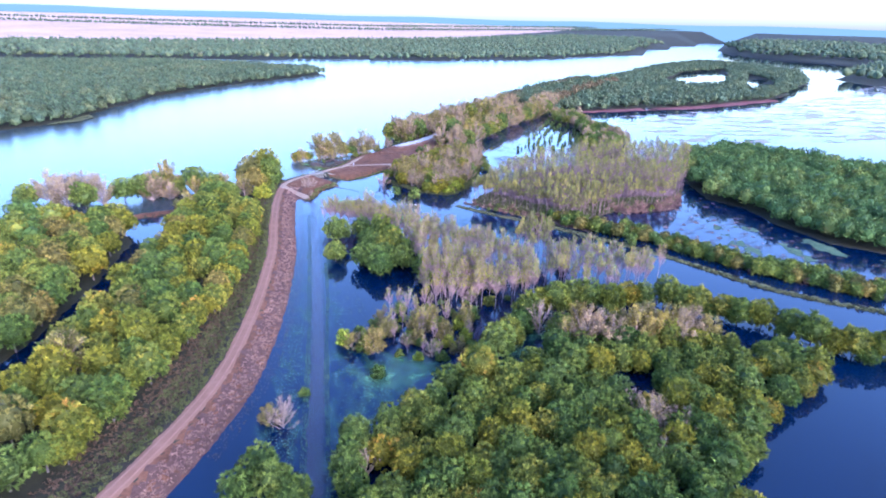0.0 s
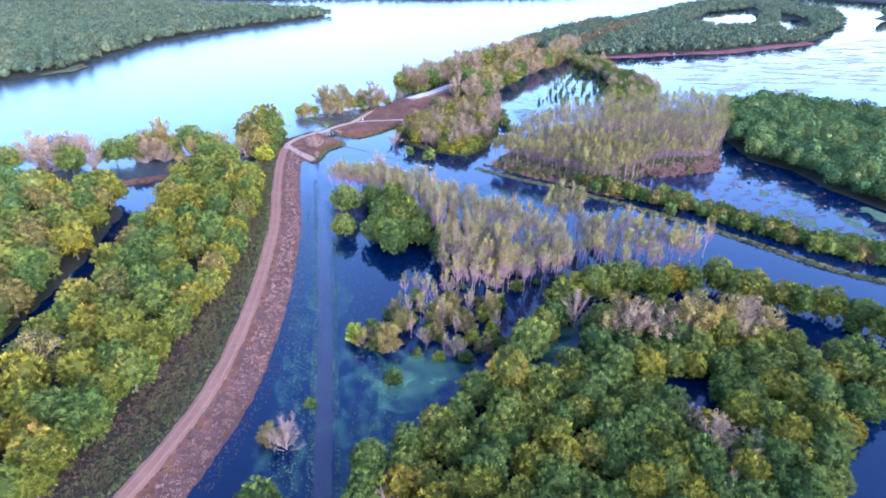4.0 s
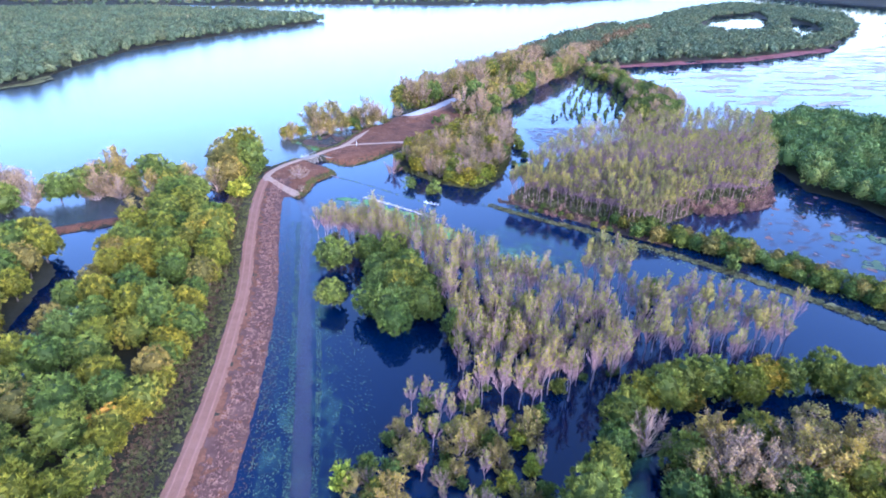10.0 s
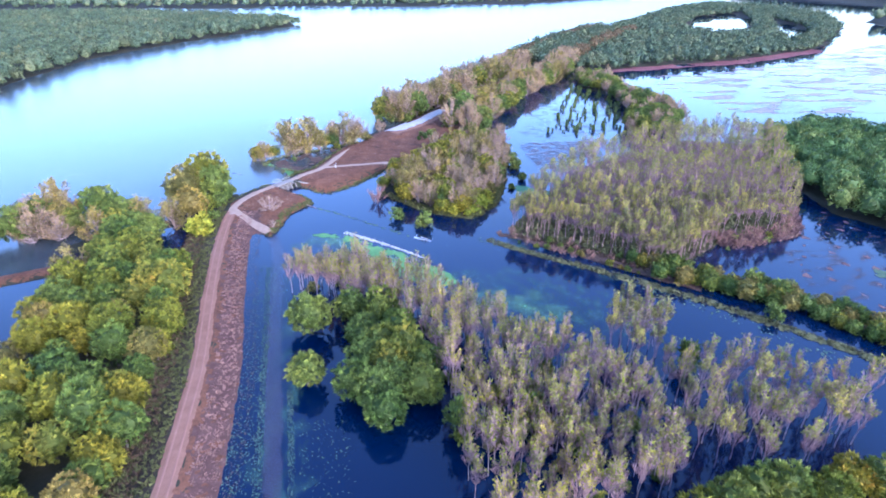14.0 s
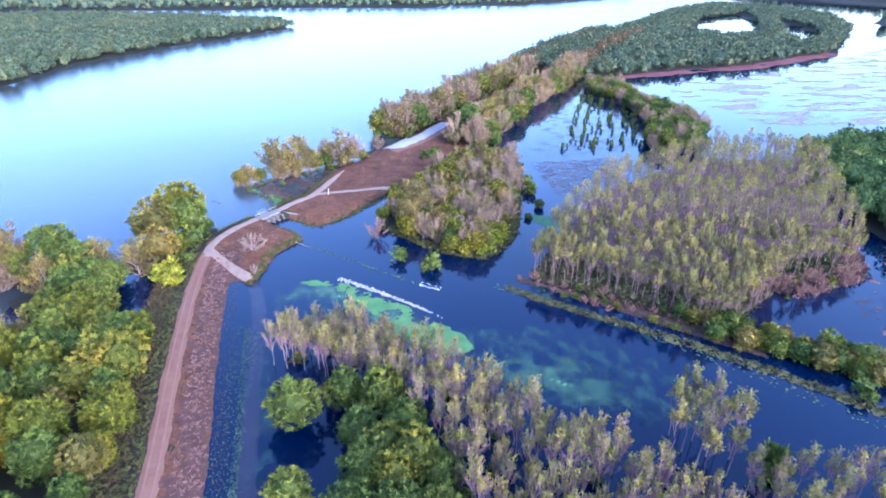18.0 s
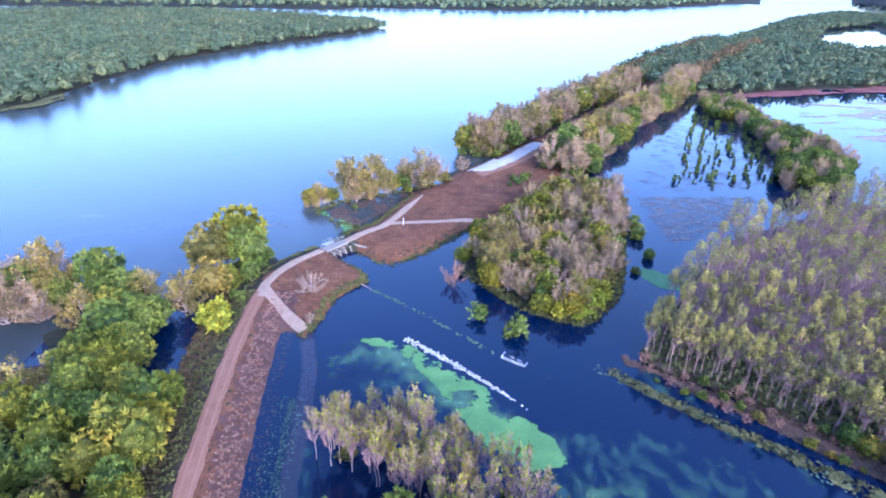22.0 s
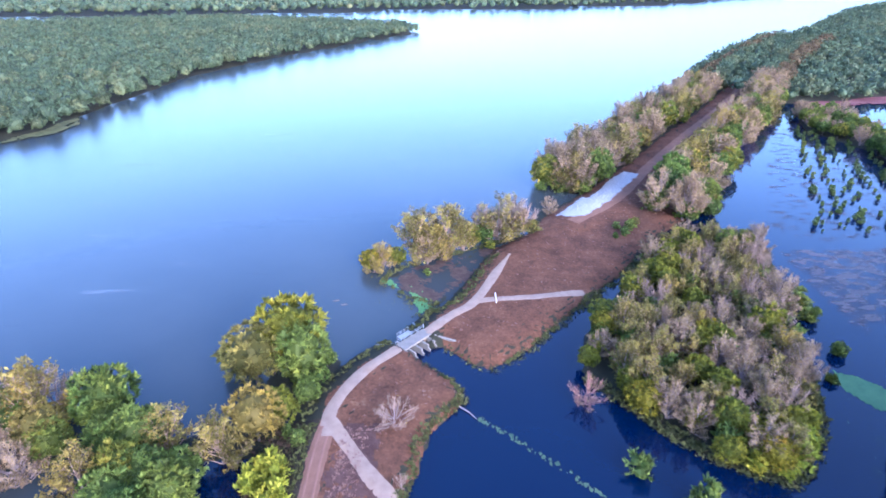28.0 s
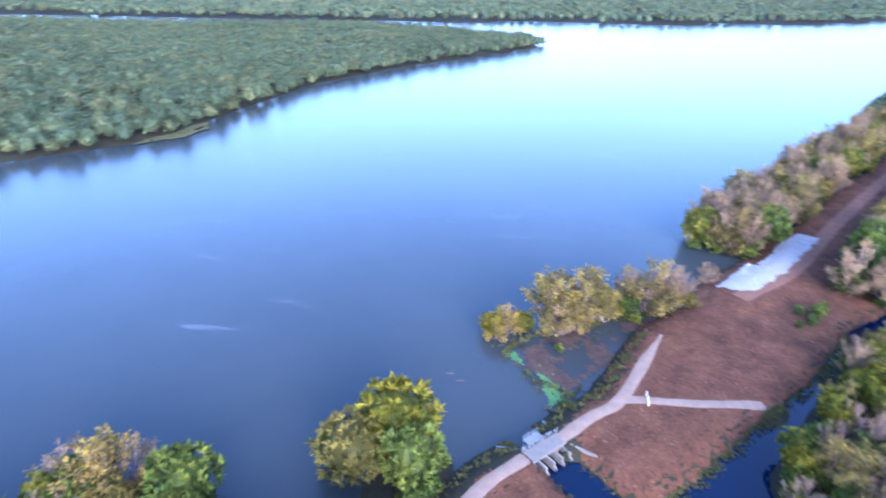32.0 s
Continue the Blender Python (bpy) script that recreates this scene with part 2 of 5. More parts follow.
def bloom(name, stops, alpha, scale, stretch=(1.0, 1.0), turn=0.0, rough=0.5, low=0.45, high=0.62, fine=0.9):
    """Thin floating or sunken weed: dense and thin places by noise, fading out at its rim."""
    m, nt, bsdf, out = material(name)
    pos = place_node(nt)
    mp = nt.nodes.new("ShaderNodeMapping")
    mp.inputs["Rotation"].default_value = (0, 0, turn)
    mp.inputs["Scale"].default_value = (stretch[0], stretch[1], 1)
    nt.links.new(pos, mp.inputs["Vector"])
    rim = nt.nodes.new("ShaderNodeAttribute")
    rim.attribute_name = "tint"
    n = noise_node(nt, scale, 7, 0.62, mp.outputs[0])
    nt.links.new(ramp_node(nt, noise_node(nt, fine, 5, 0.7, pos), stops), bsdf.inputs["Base Color"])
    dens = math_node(nt, "SUBTRACT", n, math_node(nt, "MULTIPLY", math_node(nt, "SUBTRACT", 1.0, rim.outputs["Fac"]), 0.3))
    nt.links.new(ramp_node(nt, dens, [(low, (0.0, 0.0, 0.0)), (high, (alpha, alpha, alpha))]), bsdf.inputs["Alpha"])
    bsdf.inputs["Roughness"].default_value = rough
    return m


M_SUNK = bloom("sunken_weed", [(0.35, (0.015, 0.05, 0.05)), (0.65, (0.06, 0.14, 0.085))], 0.42, 0.35, (1.0, 0.55), low=0.46, high=0.62, fine=2.5)
M_BLOOM = bloom("duckweed_film", [(0.35, (0.045, 0.11, 0.055)), (0.65, (0.1, 0.2, 0.08))], 0.75, 0.25, low=0.36, high=0.64)
M_STREAK = bloom("marsh_streaks", [(0.35, (0.12, 0.085, 0.09)), (0.65, (0.25, 0.19, 0.17))], 0.9, 0.085, (0.35, 1.0), -0.45, low=0.49, high=0.57, fine=0.2)
M_STUBBLE = bloom("stubble", [(0.35, (0.0262, 0.0171, 0.0171)), (0.65, (0.0735, 0.0439, 0.0365))], 0.6, 0.3, (0.5, 1.0), -0.45, low=0.53, high=0.62)
M_DARKMAT = bloom("drowned_weeds", [(0.35, (0.03, 0.02, 0.022)), (0.65, (0.08, 0.05, 0.045))], 0.85, 0.4, (0.5, 1.0), -0.45, low=0.42, high=0.54)
M_FOAM = bloom("river_foam", [(0.35, (0.3, 0.33, 0.38)), (0.65, (0.5, 0.52, 0.55))], 0.3, 0.12, (0.22, 1.6), -0.7, low=0.6, high=0.8, fine=2.0)
M_SUNKROAD = bloom("sunken_track", [(0.35, (0.03, 0.028, 0.045)), (0.65, (0.055, 0.045, 0.06))], 0.45, 0.3, low=0.1, high=0.3, rough=0.2)
M_WEED = earth("floating_weed", [(0.3, (0.0225, 0.0455, 0.032)), (0.5, (0.0525, 0.084, 0.048)), (0.7, (0.105, 0.133, 0.072))], 0.3, 3.0)
M_MUDMAT = earth("dead_reeds", [(0.3, (0.05, 0.03, 0.03)), (0.5, (0.1, 0.06, 0.055)), (0.7, (0.17, 0.115, 0.09))], 0.15, 2.0)
M_SHOAL = earth("dark_mud", [(0.3, (0.025, 0.016, 0.014)), (0.5, (0.06, 0.038, 0.03)), (0.7, (0.1, 0.075, 0.045))], 0.4, 2.0)
M_REDREED = earth("red_reeds", [(0.3, (0.07, 0.022, 0.025)), (0.5, (0.12, 0.045, 0.045)), (0.7, (0.2, 0.1, 0.085))], 0.05, 1.0)
M_DUSK = earth("bare_clods", [(0.3, (0.0363, 0.0182, 0.0153)), (0.5, (0.0665, 0.0352, 0.0279)), (0.7, (0.103, 0.0607, 0.0488))], 0.4, 3.5)
M_TUFTY = earth("brown_stalk", [(0.3, (0.0417, 0.026, 0.0167)), (0.5, (0.0665, 0.0433, 0.0272)), (0.7, (0.1, 0.0692, 0.0418))], 0.8, 5.0)
M_TUFT = earth("straw", [(0.3, (0.123, 0.0685, 0.0526)), (0.5, (0.179, 0.106, 0.0845)), (0.7, (0.22, 0.141, 0.113))], 0.8, 5.0)
M_WEEDS = earth("weeds", [(0.3, (0.0439, 0.0501, 0.0174)), (0.5, (0.0658, 0.0704, 0.0227)), (0.7, (0.0969, 0.0909, 0.0348))], 0.5, 3.0)


# ---- plan ----
def poly(*pts):
    return np.array(pts, float)


def inside(p, xy):
    x, y = xy[..., 0], xy[..., 1]
    r = np.zeros(x.shape, bool)
    for (x0, y0), (x1, y1) in zip(p, np.roll(p, -1, 0)):
        if y0 != y1:
            r ^= ((y0 > y) != (y1 > y)) & (x < (x1 - x0) * (y - y0) / (y1 - y0) + x0)
    return r


def line_dist(pts, xy, closed=False):
    best = np.full(xy.shape[:-1], 1e9)
    nxt = np.roll(pts, -1, 0) if closed else pts[1:]
    for a, b in zip(pts, nxt):
        d = b - a
        s = np.clip(((xy - a) @ d) / max(d @ d, 1e-9), 0, 1)
        best = np.minimum(best, np.linalg.norm(xy - a - s[..., None] * d, axis=-1))
    return best


def resample(pts, step):
    """A smooth line through pts (Catmull-Rom), at about even steps."""
    p = np.vstack([2 * pts[0] - pts[1], pts, 2 * pts[-1] - pts[-2]])
    out = []
    for i in range(1, len(p) - 2):
        n = max(2, int(np.linalg.norm(p[i + 1] - p[i]) / step))
        for s in np.linspace(0, 1, n, endpoint=False):
            out.append(0.5 * (2 * p[i] + (p[i + 1] - p[i - 1]) * s + (2 * p[i - 1] - 5 * p[i] + 4 * p[i + 1] - p[i + 2]) * s**2
                              + (3 * p[i] - p[i - 1] - 3 * p[i + 1] + p[i + 2]) * s**3))
    out.append(pts[-1])
    return np.array(out)


ROAD_S = poly((-72, -95), (-56, -62), (-46, -36), (-39, -19), (-34, -3), (-31.5, 14), (-30, 40), (-30, 63), (-30.5, 81), (-33, 108), (-35, 136), (-35.3, 156), (-34.5, 164))
ROAD_N = poly((-34.5, 160), (-34.5, 168), (-30, 178), (-23, 186), (-17, 192), (-11, 199), (-5, 205), (2, 220), (7, 231))
SPUR = poly((-34.5, 164), (-31, 159), (-26, 152), (-21.5, 147))
BRANCH = poly((-6, 205), (-1, 206), (10, 207), (24, 210))
LEVEE_N = poly((30, 252), (50, 272), (73, 306), (106, 352), (161, 426), (243, 550), (361, 697), (483, 822), (720, 1080))
HEAD = poly((-36, 172), (-36, 160), (-21.5, 145), (-19, 151), (-16, 163), (-9, 171), (-11, 177), (-17, 185), (-20, 190), (-27, 184))
NORTH = poly((-16, 195), (-12, 189), (-8, 184), (-3, 181), (5, 187), (13, 196), (25, 209), (40, 225), (54, 245), (68, 256), (92, 300), (66, 312), (40, 281), (29, 268), (14, 247), (3, 237), (-3, 223), (-9, 210))
SHOAL = poly((-14, 207), (-20, 209), (-29, 219), (-20, 229), (-5, 237), (14, 247), (6, 232), (-4, 218))
GROVE = poly((16, 177), (23, 168), (29, 160), (36, 154), (46, 150), (60, 166), (74, 204), (85, 236), (62, 244), (50, 236), (31, 208), (20, 192))
WOOD_W = poly((-64, -70), (-57, -29), (-51, -10), (-45, 10), (-40.5, 36), (-38.5, 60), (-39.5, 90), (-42, 117), (-50, 127), (-58, 140), (-68, 138), (-70, 120), (-69.5, 60), (-72, 20), (-82, -40), (-92, -70))
WOOD_FW = poly((-90, -5), (-84, 28), (-81.5, 62), (-83, 98), (-94, 112), (-106, 110), (-135, 128), (-190, 120), (-190, -20), (-110, -30))
SHORE_W = poly((-44, 154), (-41, 168), (-36, 182), (-44, 186), (-58, 182), (-66, 172), (-80, 174), (-99, 166), (-92, 150), (-78, 142), (-64, 152), (-54, 152))
POPLARS = poly((55, 136), (76, 119), (92, 104), (119, 118), (147, 121), (172, 150), (192, 182), (215, 218), (172, 230), (104, 196), (66, 152))
BANK_E = poly((46.5, 132), (52, 124), (63, 114.5), (70, 108), (76, 102), (82, 96.5), (97, 81), (114, 60), (135, 30), (170, 5), (173, 8), (139, 33), (118, 62), (100.5, 83.5), (85, 99), (79, 105), (72, 111), (65, 116.5), (55, 126), (48, 133))
WOOD_E = poly((186, 180), (182, 160), (176, 134), (185, 118), (184, 95), (190, 70), (210, 52), (300, 40), (330, 120), (300, 200), (262, 240), (218, 226))
ISLAND = poly((-211, 376), (-214, 400), (-211, 440), (-200, 533), (-156, 626), (-90, 735), (-36, 822), (-34, 838), (-60, 880), (-160, 925), (-330, 985), (-600, 890), (-1500, 800), (-1500, 130), (-420, 250), (-262, 312), (-232, 346))
FAR_BAND = poly((-1600, 950), (-1020, 1010), (-700, 1040), (-341, 1085), (45, 1216), (48, 1165), (463, 1323), (904, 1714), (1126, 2072), (1860, 3043), (2900, 4200), (2900, 4800), (-4800, 4800), (-4800, 900))
FAR_WOOD = poly((205, 430), (236, 436), (300, 455), (378, 474), (523, 541), (600, 610), (760, 760), (940, 1000), (980, 1240), (900, 1290), (704, 1125), (408, 775), (260, 590), (170, 452))
FAR_EAST = poly((900, 850), (1500, 1340), (1414, 1796), (1724, 2443), (3100, 4200), (4800, 4800), (4800, 200), (1500, 300), (857, 703))
CLUMP_NE = poly((152, 244), (170, 238), (196, 262), (206, 300), (200, 338), (212, 396), (190, 404), (178, 372), (186, 330), (176, 290))
FOREST_SE = poly((-5, -26), (6, -19), (23, -12), (38, -3), (48, 4), (84, 2), (98, -2), (112, -14), (90, -28), (72, -40), (62, -52), (58, -100), (-8, -100))
HEDGE = poly((20, -10), (29, -2), (38, 8), (47, 18), (58, 25), (78, 26), (90, 24), (103, 16), (114, 9), (124, -4), (142, -12))
SPIT = poly((-72, 133), (-80, 130.5), (-87, 128), (-94, 125), (-102, 118), (-110, 110))
POOL = poly((480, 740), (640, 950), (810, 1060), (690, 860), (560, 690), (490, 660))
POOL_B = poly((770, 930), (720, 790), (610, 640), (540, 600), (600, 700))

def ribbon(line, left, right):
    """An outline along a line, from left to right metres beside it (right is positive)."""
    p = resample(line, 3.0)
    t = np.gradient(p, axis=0)
    t /= np.linalg.norm(t, axis=1)[:, None]
    n = np.stack([t[:, 1], -t[:, 0]], -1)
    return np.vstack([p + n * left, (p + n * right)[::-1]])


LANDS = [  # outline, height, width of its slope
    (HEAD, 1.7, 2.5), (NORTH, 2.0, 4.0), (SHOAL, -0.1, 6.0), (GROVE, 0.5, 4.0), (WOOD_W, 0.5, 6.0), (WOOD_FW, 0.5, 6.0), (ribbon(poly((-79, 144), (-70, 152), (-64, 157), (-54, 160), (-44, 161), (-38, 163)), -3.5, 3.5), 0.35, 2.0), (poly((-38, 164), (-35, 184), (-41, 186), (-50, 180), (-50, 170)), 0.4, 3.0),
    (ribbon(ROAD_S, -11, -5), 0.35, 2.0), (ribbon(ROAD_S[:9], -18, -8), 0.3, 2.0), (POPLARS, 0.6, 4.0), (BANK_E, -0.1, 1.2), (WOOD_E, 0.6, 6.0), (ISLAND, 1.2, 10.0), (FAR_BAND, 1.5, 20.0), (FAR_WOOD, 1.0, 8.0),
    (FAR_EAST, 1.0, 20.0), (CLUMP_NE, 0.4, 5.0)]


def land_height(xy):
    h = np.full(xy.shape[:-1], -0.9)
    for p, top, wide in LANDS:
        lo, hi = p.min(0) - 8, p.max(0) + 8
        near = ((xy > lo) & (xy < hi)).all(-1)
        if not near.any():
            continue
        q = xy[near]
        d = line_dist(p, q, True)
        ins = inside(p, q)
        h[near] = np.maximum(h[near], np.where(ins, top * (1 - np.exp(-d / wide * 1.8)), np.maximum(-0.9, -0.22 * d)))
    for p in (POOL, POOL_B):
        h[inside(p, xy)] = -0.9
    # the levee: a flat crown and two slopes
    for line, half, run, top in ((ROAD_S, 2.4, 5.6, 2.0), (ROAD_N, 2.4, 4.5, 1.9), (SPUR[:-1], 1.5, 2.5, 0.9), (BRANCH, 1.8, 3.0, 1.2), (SPIT, 1.2, 2.2, 1.1), (LEVEE_N, 5.0, 10.0, 2.6)):
        lo, hi = line.min(0) - 20, line.max(0) + 20
        near = ((xy > lo) & (xy < hi)).all(-1)
        q = xy[near]
        d = line_dist(resample(line, 6.0), q)
        s = np.clip((d - half) / run, 0, 1.45)
        h[near] = np.maximum(h[near], np.where(s < 1.45, top * (1 - s), -0.9))
    # open culvert under the bridge
    d = line_dist(poly((-27, 196), (-19.5, 189.2), (-10, 180)), xy)
    return np.where(d < 3.0, np.minimum(h, -0.9), h)


def stretch(lo, hi, step, far):
    """Grid lines: even steps from lo to hi, then growing ones out to far."""
    mid = list(np.arange(lo, hi + 0.01, step))
    up, g = [hi], step
    while up[-1] < far:
        g *= 1.09
        up.append(up[-1] + g)
    dn, g = [lo], step
    while dn[-1] > -far:
        g *= 1.09
        dn.append(dn[-1] - g)
    return np.array(dn[:0:-1] + mid + up[1:])


GX, GY = stretch(-110, 215, 1.6, 4800), stretch(-60, 320, 1.6, 4800)
gxy = np.stack(np.meshgrid(GX, GY, indexing="ij"), -1)
GZ = land_height(gxy)
GZ += np.clip((np.hypot(gxy[..., 0], gxy[..., 1]) - 1700) / 3000, 0, 1) * 70 * (gxy[..., 1] > 0) * (GZ > 0)
GZ += np.where(GZ > -0.3, rng.normal(0, 0.05, GZ.shape), 0)


def ground_z(xy):
    """Height of the ground sheet, between its grid points."""
    xy = np.asarray(xy, float)
    i = np.clip(np.searchsorted(GX, xy[..., 0]) - 1, 0, len(GX) - 2)
    j = np.clip(np.searchsorted(GY, xy[..., 1]) - 1, 0, len(GY) - 2)
    u = (xy[..., 0] - GX[i]) / (GX[i + 1] - GX[i])
    v = (xy[..., 1] - GY[j]) / (GY[j + 1] - GY[j])
    return (GZ[i, j] * (1 - u) + GZ[i + 1, j] * u) * (1 - v) + (GZ[i, j + 1] * (1 - u) + GZ[i + 1, j + 1] * u) * v


def mesh_of(name, verts, faces, mat, tint=None, smooth=False):
    me = bpy.data.meshes.new(name)
    me.from_pydata(np.asarray(verts).tolist(), [], faces if isinstance(faces, list) else faces.tolist())
    mats = mat if isinstance(mat, (list, tuple)) else [mat]
    for m in mats:
        me.materials.append(m)
    if tint is not None:
        me.attributes.new("tint", "FLOAT", "POINT").data.foreach_set("value", np.asarray(tint, np.float32))
    if smooth:
        me.polygons.foreach_set("use_smooth", np.ones(len(me.polygons), bool))
    return me


def grid_faces(n, m):
    i, j = np.meshgrid(np.arange(n - 1), np.arange(m - 1), indexing="ij")
    a = (i * m + j).ravel()
    return np.stack([a, a + m, a + m + 1, a + 1], -1)


def part(name, me, parent, label=""):
    ob = new(name, me)
    ob.parent = parent
    if label:
        tagged(ob, label)
    return ob


def setting(name, me, label, category):
    return tagged(new(name, me), label, category, kind="structure")


# ---- ground and water ----
gv = np.concatenate([gxy, GZ[..., None]], -1).reshape(-1, 3)
setting("ground", mesh_of("ground", gv, grid_faces(len(GX), len(GY)), M_SOIL, smooth=True), "dark wet soil and leaf litter of a flooded bottomland", "ground")

# the levee and the side channel bank part the silty river from the still backwater
DIVIDE = np.vstack([poly((-300, -4800), (-300, -300), (-190, 60), (-120, 100)), SPIT[::-1][:-1], poly((-79, 145), (-64, 157), (-54, 160), (-44, 161)), ROAD_N[1:7], poly((10, 238)), LEVEE_N, poly((900, 1250), (3050, 4300), (3300, 4800))])


def sheet(name, outline, mat, label, z=0.0):
    bm = bmesh.new()
    bm.faces.new([bm.verts.new((x, y, z)) for x, y in outline])
    bmesh.ops.triangulate(bm, faces=bm.faces[:])
    bmesh.ops.recalc_face_normals(bm, faces=bm.faces[:])
    me = bpy.data.meshes.new(name)
    bm.to_mesh(me)
    bm.free()
    me.materials.append(mat)
    if me.polygons[0].normal.z < 0:
        me.flip_normals()
    return setting(name, me, label, "water")


sheet("river", np.vstack([DIVIDE, poly((-4800, 4800), (-4800, -4800))]), M_RIVER, "broad silty river mirroring a pale evening sky")
sheet("water", np.vstack([DIVIDE[::-1], poly((4800, -4800), (4800, 4800))]), M_WATER, "still dark flood water beside a levee", -0.006)


def cover(name, outline, mat, label, category, step=0.8, lift=0.06, wobble=0.8, holes=(), thick=0.0, kind="structure"):
    """A skin of another ground cover over the ground inside an outline."""
    lo, hi = outline.min(0), outline.max(0)
    xs, ys = np.arange(lo[0] - 1, hi[0] + 1 + step, step), np.arange(lo[1] - 1, hi[1] + 1 + step, step)
    g = np.stack(np.meshgrid(xs, ys, indexing="ij"), -1)
    c = (g[:-1, :-1] + g[1:, 1:]) / 2
    wob = np.stack([np.sin(c[..., 1] * 1.3) + np.sin(c[..., 1] * 0.37 + c[..., 0] * 0.5), np.sin(c[..., 0] * 1.1) + np.sin(c[..., 0] * 0.41 - c[..., 1] * 0.6)], -1) * wobble * 0.5
    keep = inside(outline, c + wob)
    for h in holes:
        keep &= ~inside(h, c + wob)
    z = np.maximum(ground_z(g), -0.02 if thick else -9) + lift
    f = grid_faces(len(xs), len(ys))[keep.ravel()]
    used = np.unique(f)
    back = np.full(g.shape[0] * g.shape[1], -1)
    back[used] = np.arange(len(used))
    v = np.concatenate([g, z[..., None]], -1).reshape(-1, 3)[used]
    v[:, :2] += rng.uniform(-0.2, 0.2, (len(v), 2)) * step
    return tagged(new(name, mesh_of(name, v, back[f], mat, smooth=True)), label, category, kind=kind)


cover("bank_weedy", ribbon(ROAD_S, -10.5, -1.6), M_BANK, "dark weedy levee slope with dead stalks", "levee slope")
cover("bank_brown", ribbon(ROAD_S, 1.4, 10.5), M_BROWN, "brown levee slope of dead grass and pale tufts", "levee slope")
cover("bank_foot", ribbon(ROAD_S[:9], -17, -9.5), M_SOIL, "dark damp ground and leaf litter under the edge of a wood", "ground", lift=0.05, wobble=1.2)
cover("bank_lower", ribbon(ROAD_S, 2.9, 10.3), M_DUSK, "dark clods and tufts on the lower levee slope", "levee slope", lift=0.1, wobble=1.2)
cover("head_grass", HEAD, M_BROWN, "brown dead grass on a low levee head", "grass bank", lift=0.05)
cover("north_grass", NORTH, M_BROWN, "brown dead grass on a broad levee", "grass bank", lift=0.05)
cover("levee_grass", ribbon(LEVEE_N[:6], -9, 9), M_BROWN, "weedy crown of a long levee", "grass bank", step=1.5, lift=0.09)
cover("spit_bank", ribbon(SPIT, -2.8, 2.8), M_BROWN, "low bare earth bank crossing a side channel", "earth bank", lift=0.06, wobble=1.0)
cover("poplar_floor", POPLARS, M_MUDMAT, "brown reedy ground under young poplars", "ground", step=1.5, lift=0.04, wobble=2.0)
cover("field", poly((-4700, 1600), (-910, 1640), (-383, 1900), (458, 2420), (1446, 3700), (1900, 4700), (-4700, 4700)), M_FIELD, "pinkish tan harvested fields to the horizon", "field", step=60, lift=0.5)


def strip(name, line, half, mat, label, lift=0.14, across=7, category="track", side=0.0, taper=False):
    p = resample(line, 1.0)
    t = np.gradient(p, axis=0)
    t /= np.linalg.norm(t, axis=1)[:, None]
    n = np.stack([t[:, 1], -t[:, 0]], -1)
    p = p + n * side
    s = np.linspace(-1, 1, across)
    wide = half * (1 + 0.12 * np.sin(np.arange(len(p)) * 0.5) * rng.uniform(0, 1, len(p)))
    if taper:
        wide = wide * np.clip((len(p) - np.arange(len(p))) / 12.0, 0.3, 1.0)
    xy = p[:, None] + n[:, None] * s[None, :, None] * wide[:, None, None]
    z = ground_z(xy) + lift - 0.1 * np.abs(s)[None] ** 4
    return setting(name, mesh_of(name, np.concatenate([xy, z[..., None]], -1).reshape(-1, 3), grid_faces(len(p), across), mat, smooth=True), label, category)


strip("dirt_road", ROAD_S, 1.8, M_DIRT, "reddish dirt track with two wheel ruts on a levee")
for rut in (-0.8, 0.8):
    strip("wheel_rut", ROAD_S, 0.38, M_RUT, "pale packed wheel rut in a dirt track", lift=0.165, across=4, side=rut)
strip("gravel_road", ROAD_N, 1.3, M_GRAVEL, "pale gravel road on the levee crown", lift=0.18, taper=True)
strip("gravel_spur", SPUR, 1.35, M_GRAVEL, "pale gravel ramp running down into the water", lift=0.2)
strip("gravel_branch", BRANCH, 1.1, M_GRAVEL, "pale gravel side track running down to the water", lift=0.16)
strip("levee_track", LEVEE_N[:6], 2.2, M_DIRT, "worn dirt track along a long levee", lift=0.2)


# ---- trees ----
def unit(v):
    return v / np.maximum(np.linalg.norm(v, axis=-1, keepdims=True), 1e-9)


def ico(level=1):
    bm = bmesh.new()
    bmesh.ops.create_icosphere(bm, subdivisions=level, radius=1)
    v = np.array([p.co[:] for p in bm.verts])
    f = np.array([[q.index for q in p.verts] for p in bm.faces])
    bm.free()
    return v, f


ICO1, ICO2 = ico(1), ico(2)


class Soup:
    """Gathers vertices and faces of one mesh."""

    def __init__(self):
        self.v, self.f, self.n, self.t = [], [], 0, []

    def add(self, v, f, tint=0.0):
        self.v.append(np.asarray(v, float))
        self.f += (np.asarray(f) + self.n).tolist()
        self.n += len(v)
        self.t.append(np.full(len(v), tint))

    def join(self, other):
        for v, t in zip(other.v, other.t):
            self.v.append(v)
            self.t.append(t)
        self.f += [[i + self.n for i in g] for g in other.f]
        self.n += other.n

    def mesh(self, name, mat, tint=False, smooth=False):
        return mesh_of(name, np.concatenate(self.v), self.f, mat, np.concatenate(self.t) if tint else None, smooth)


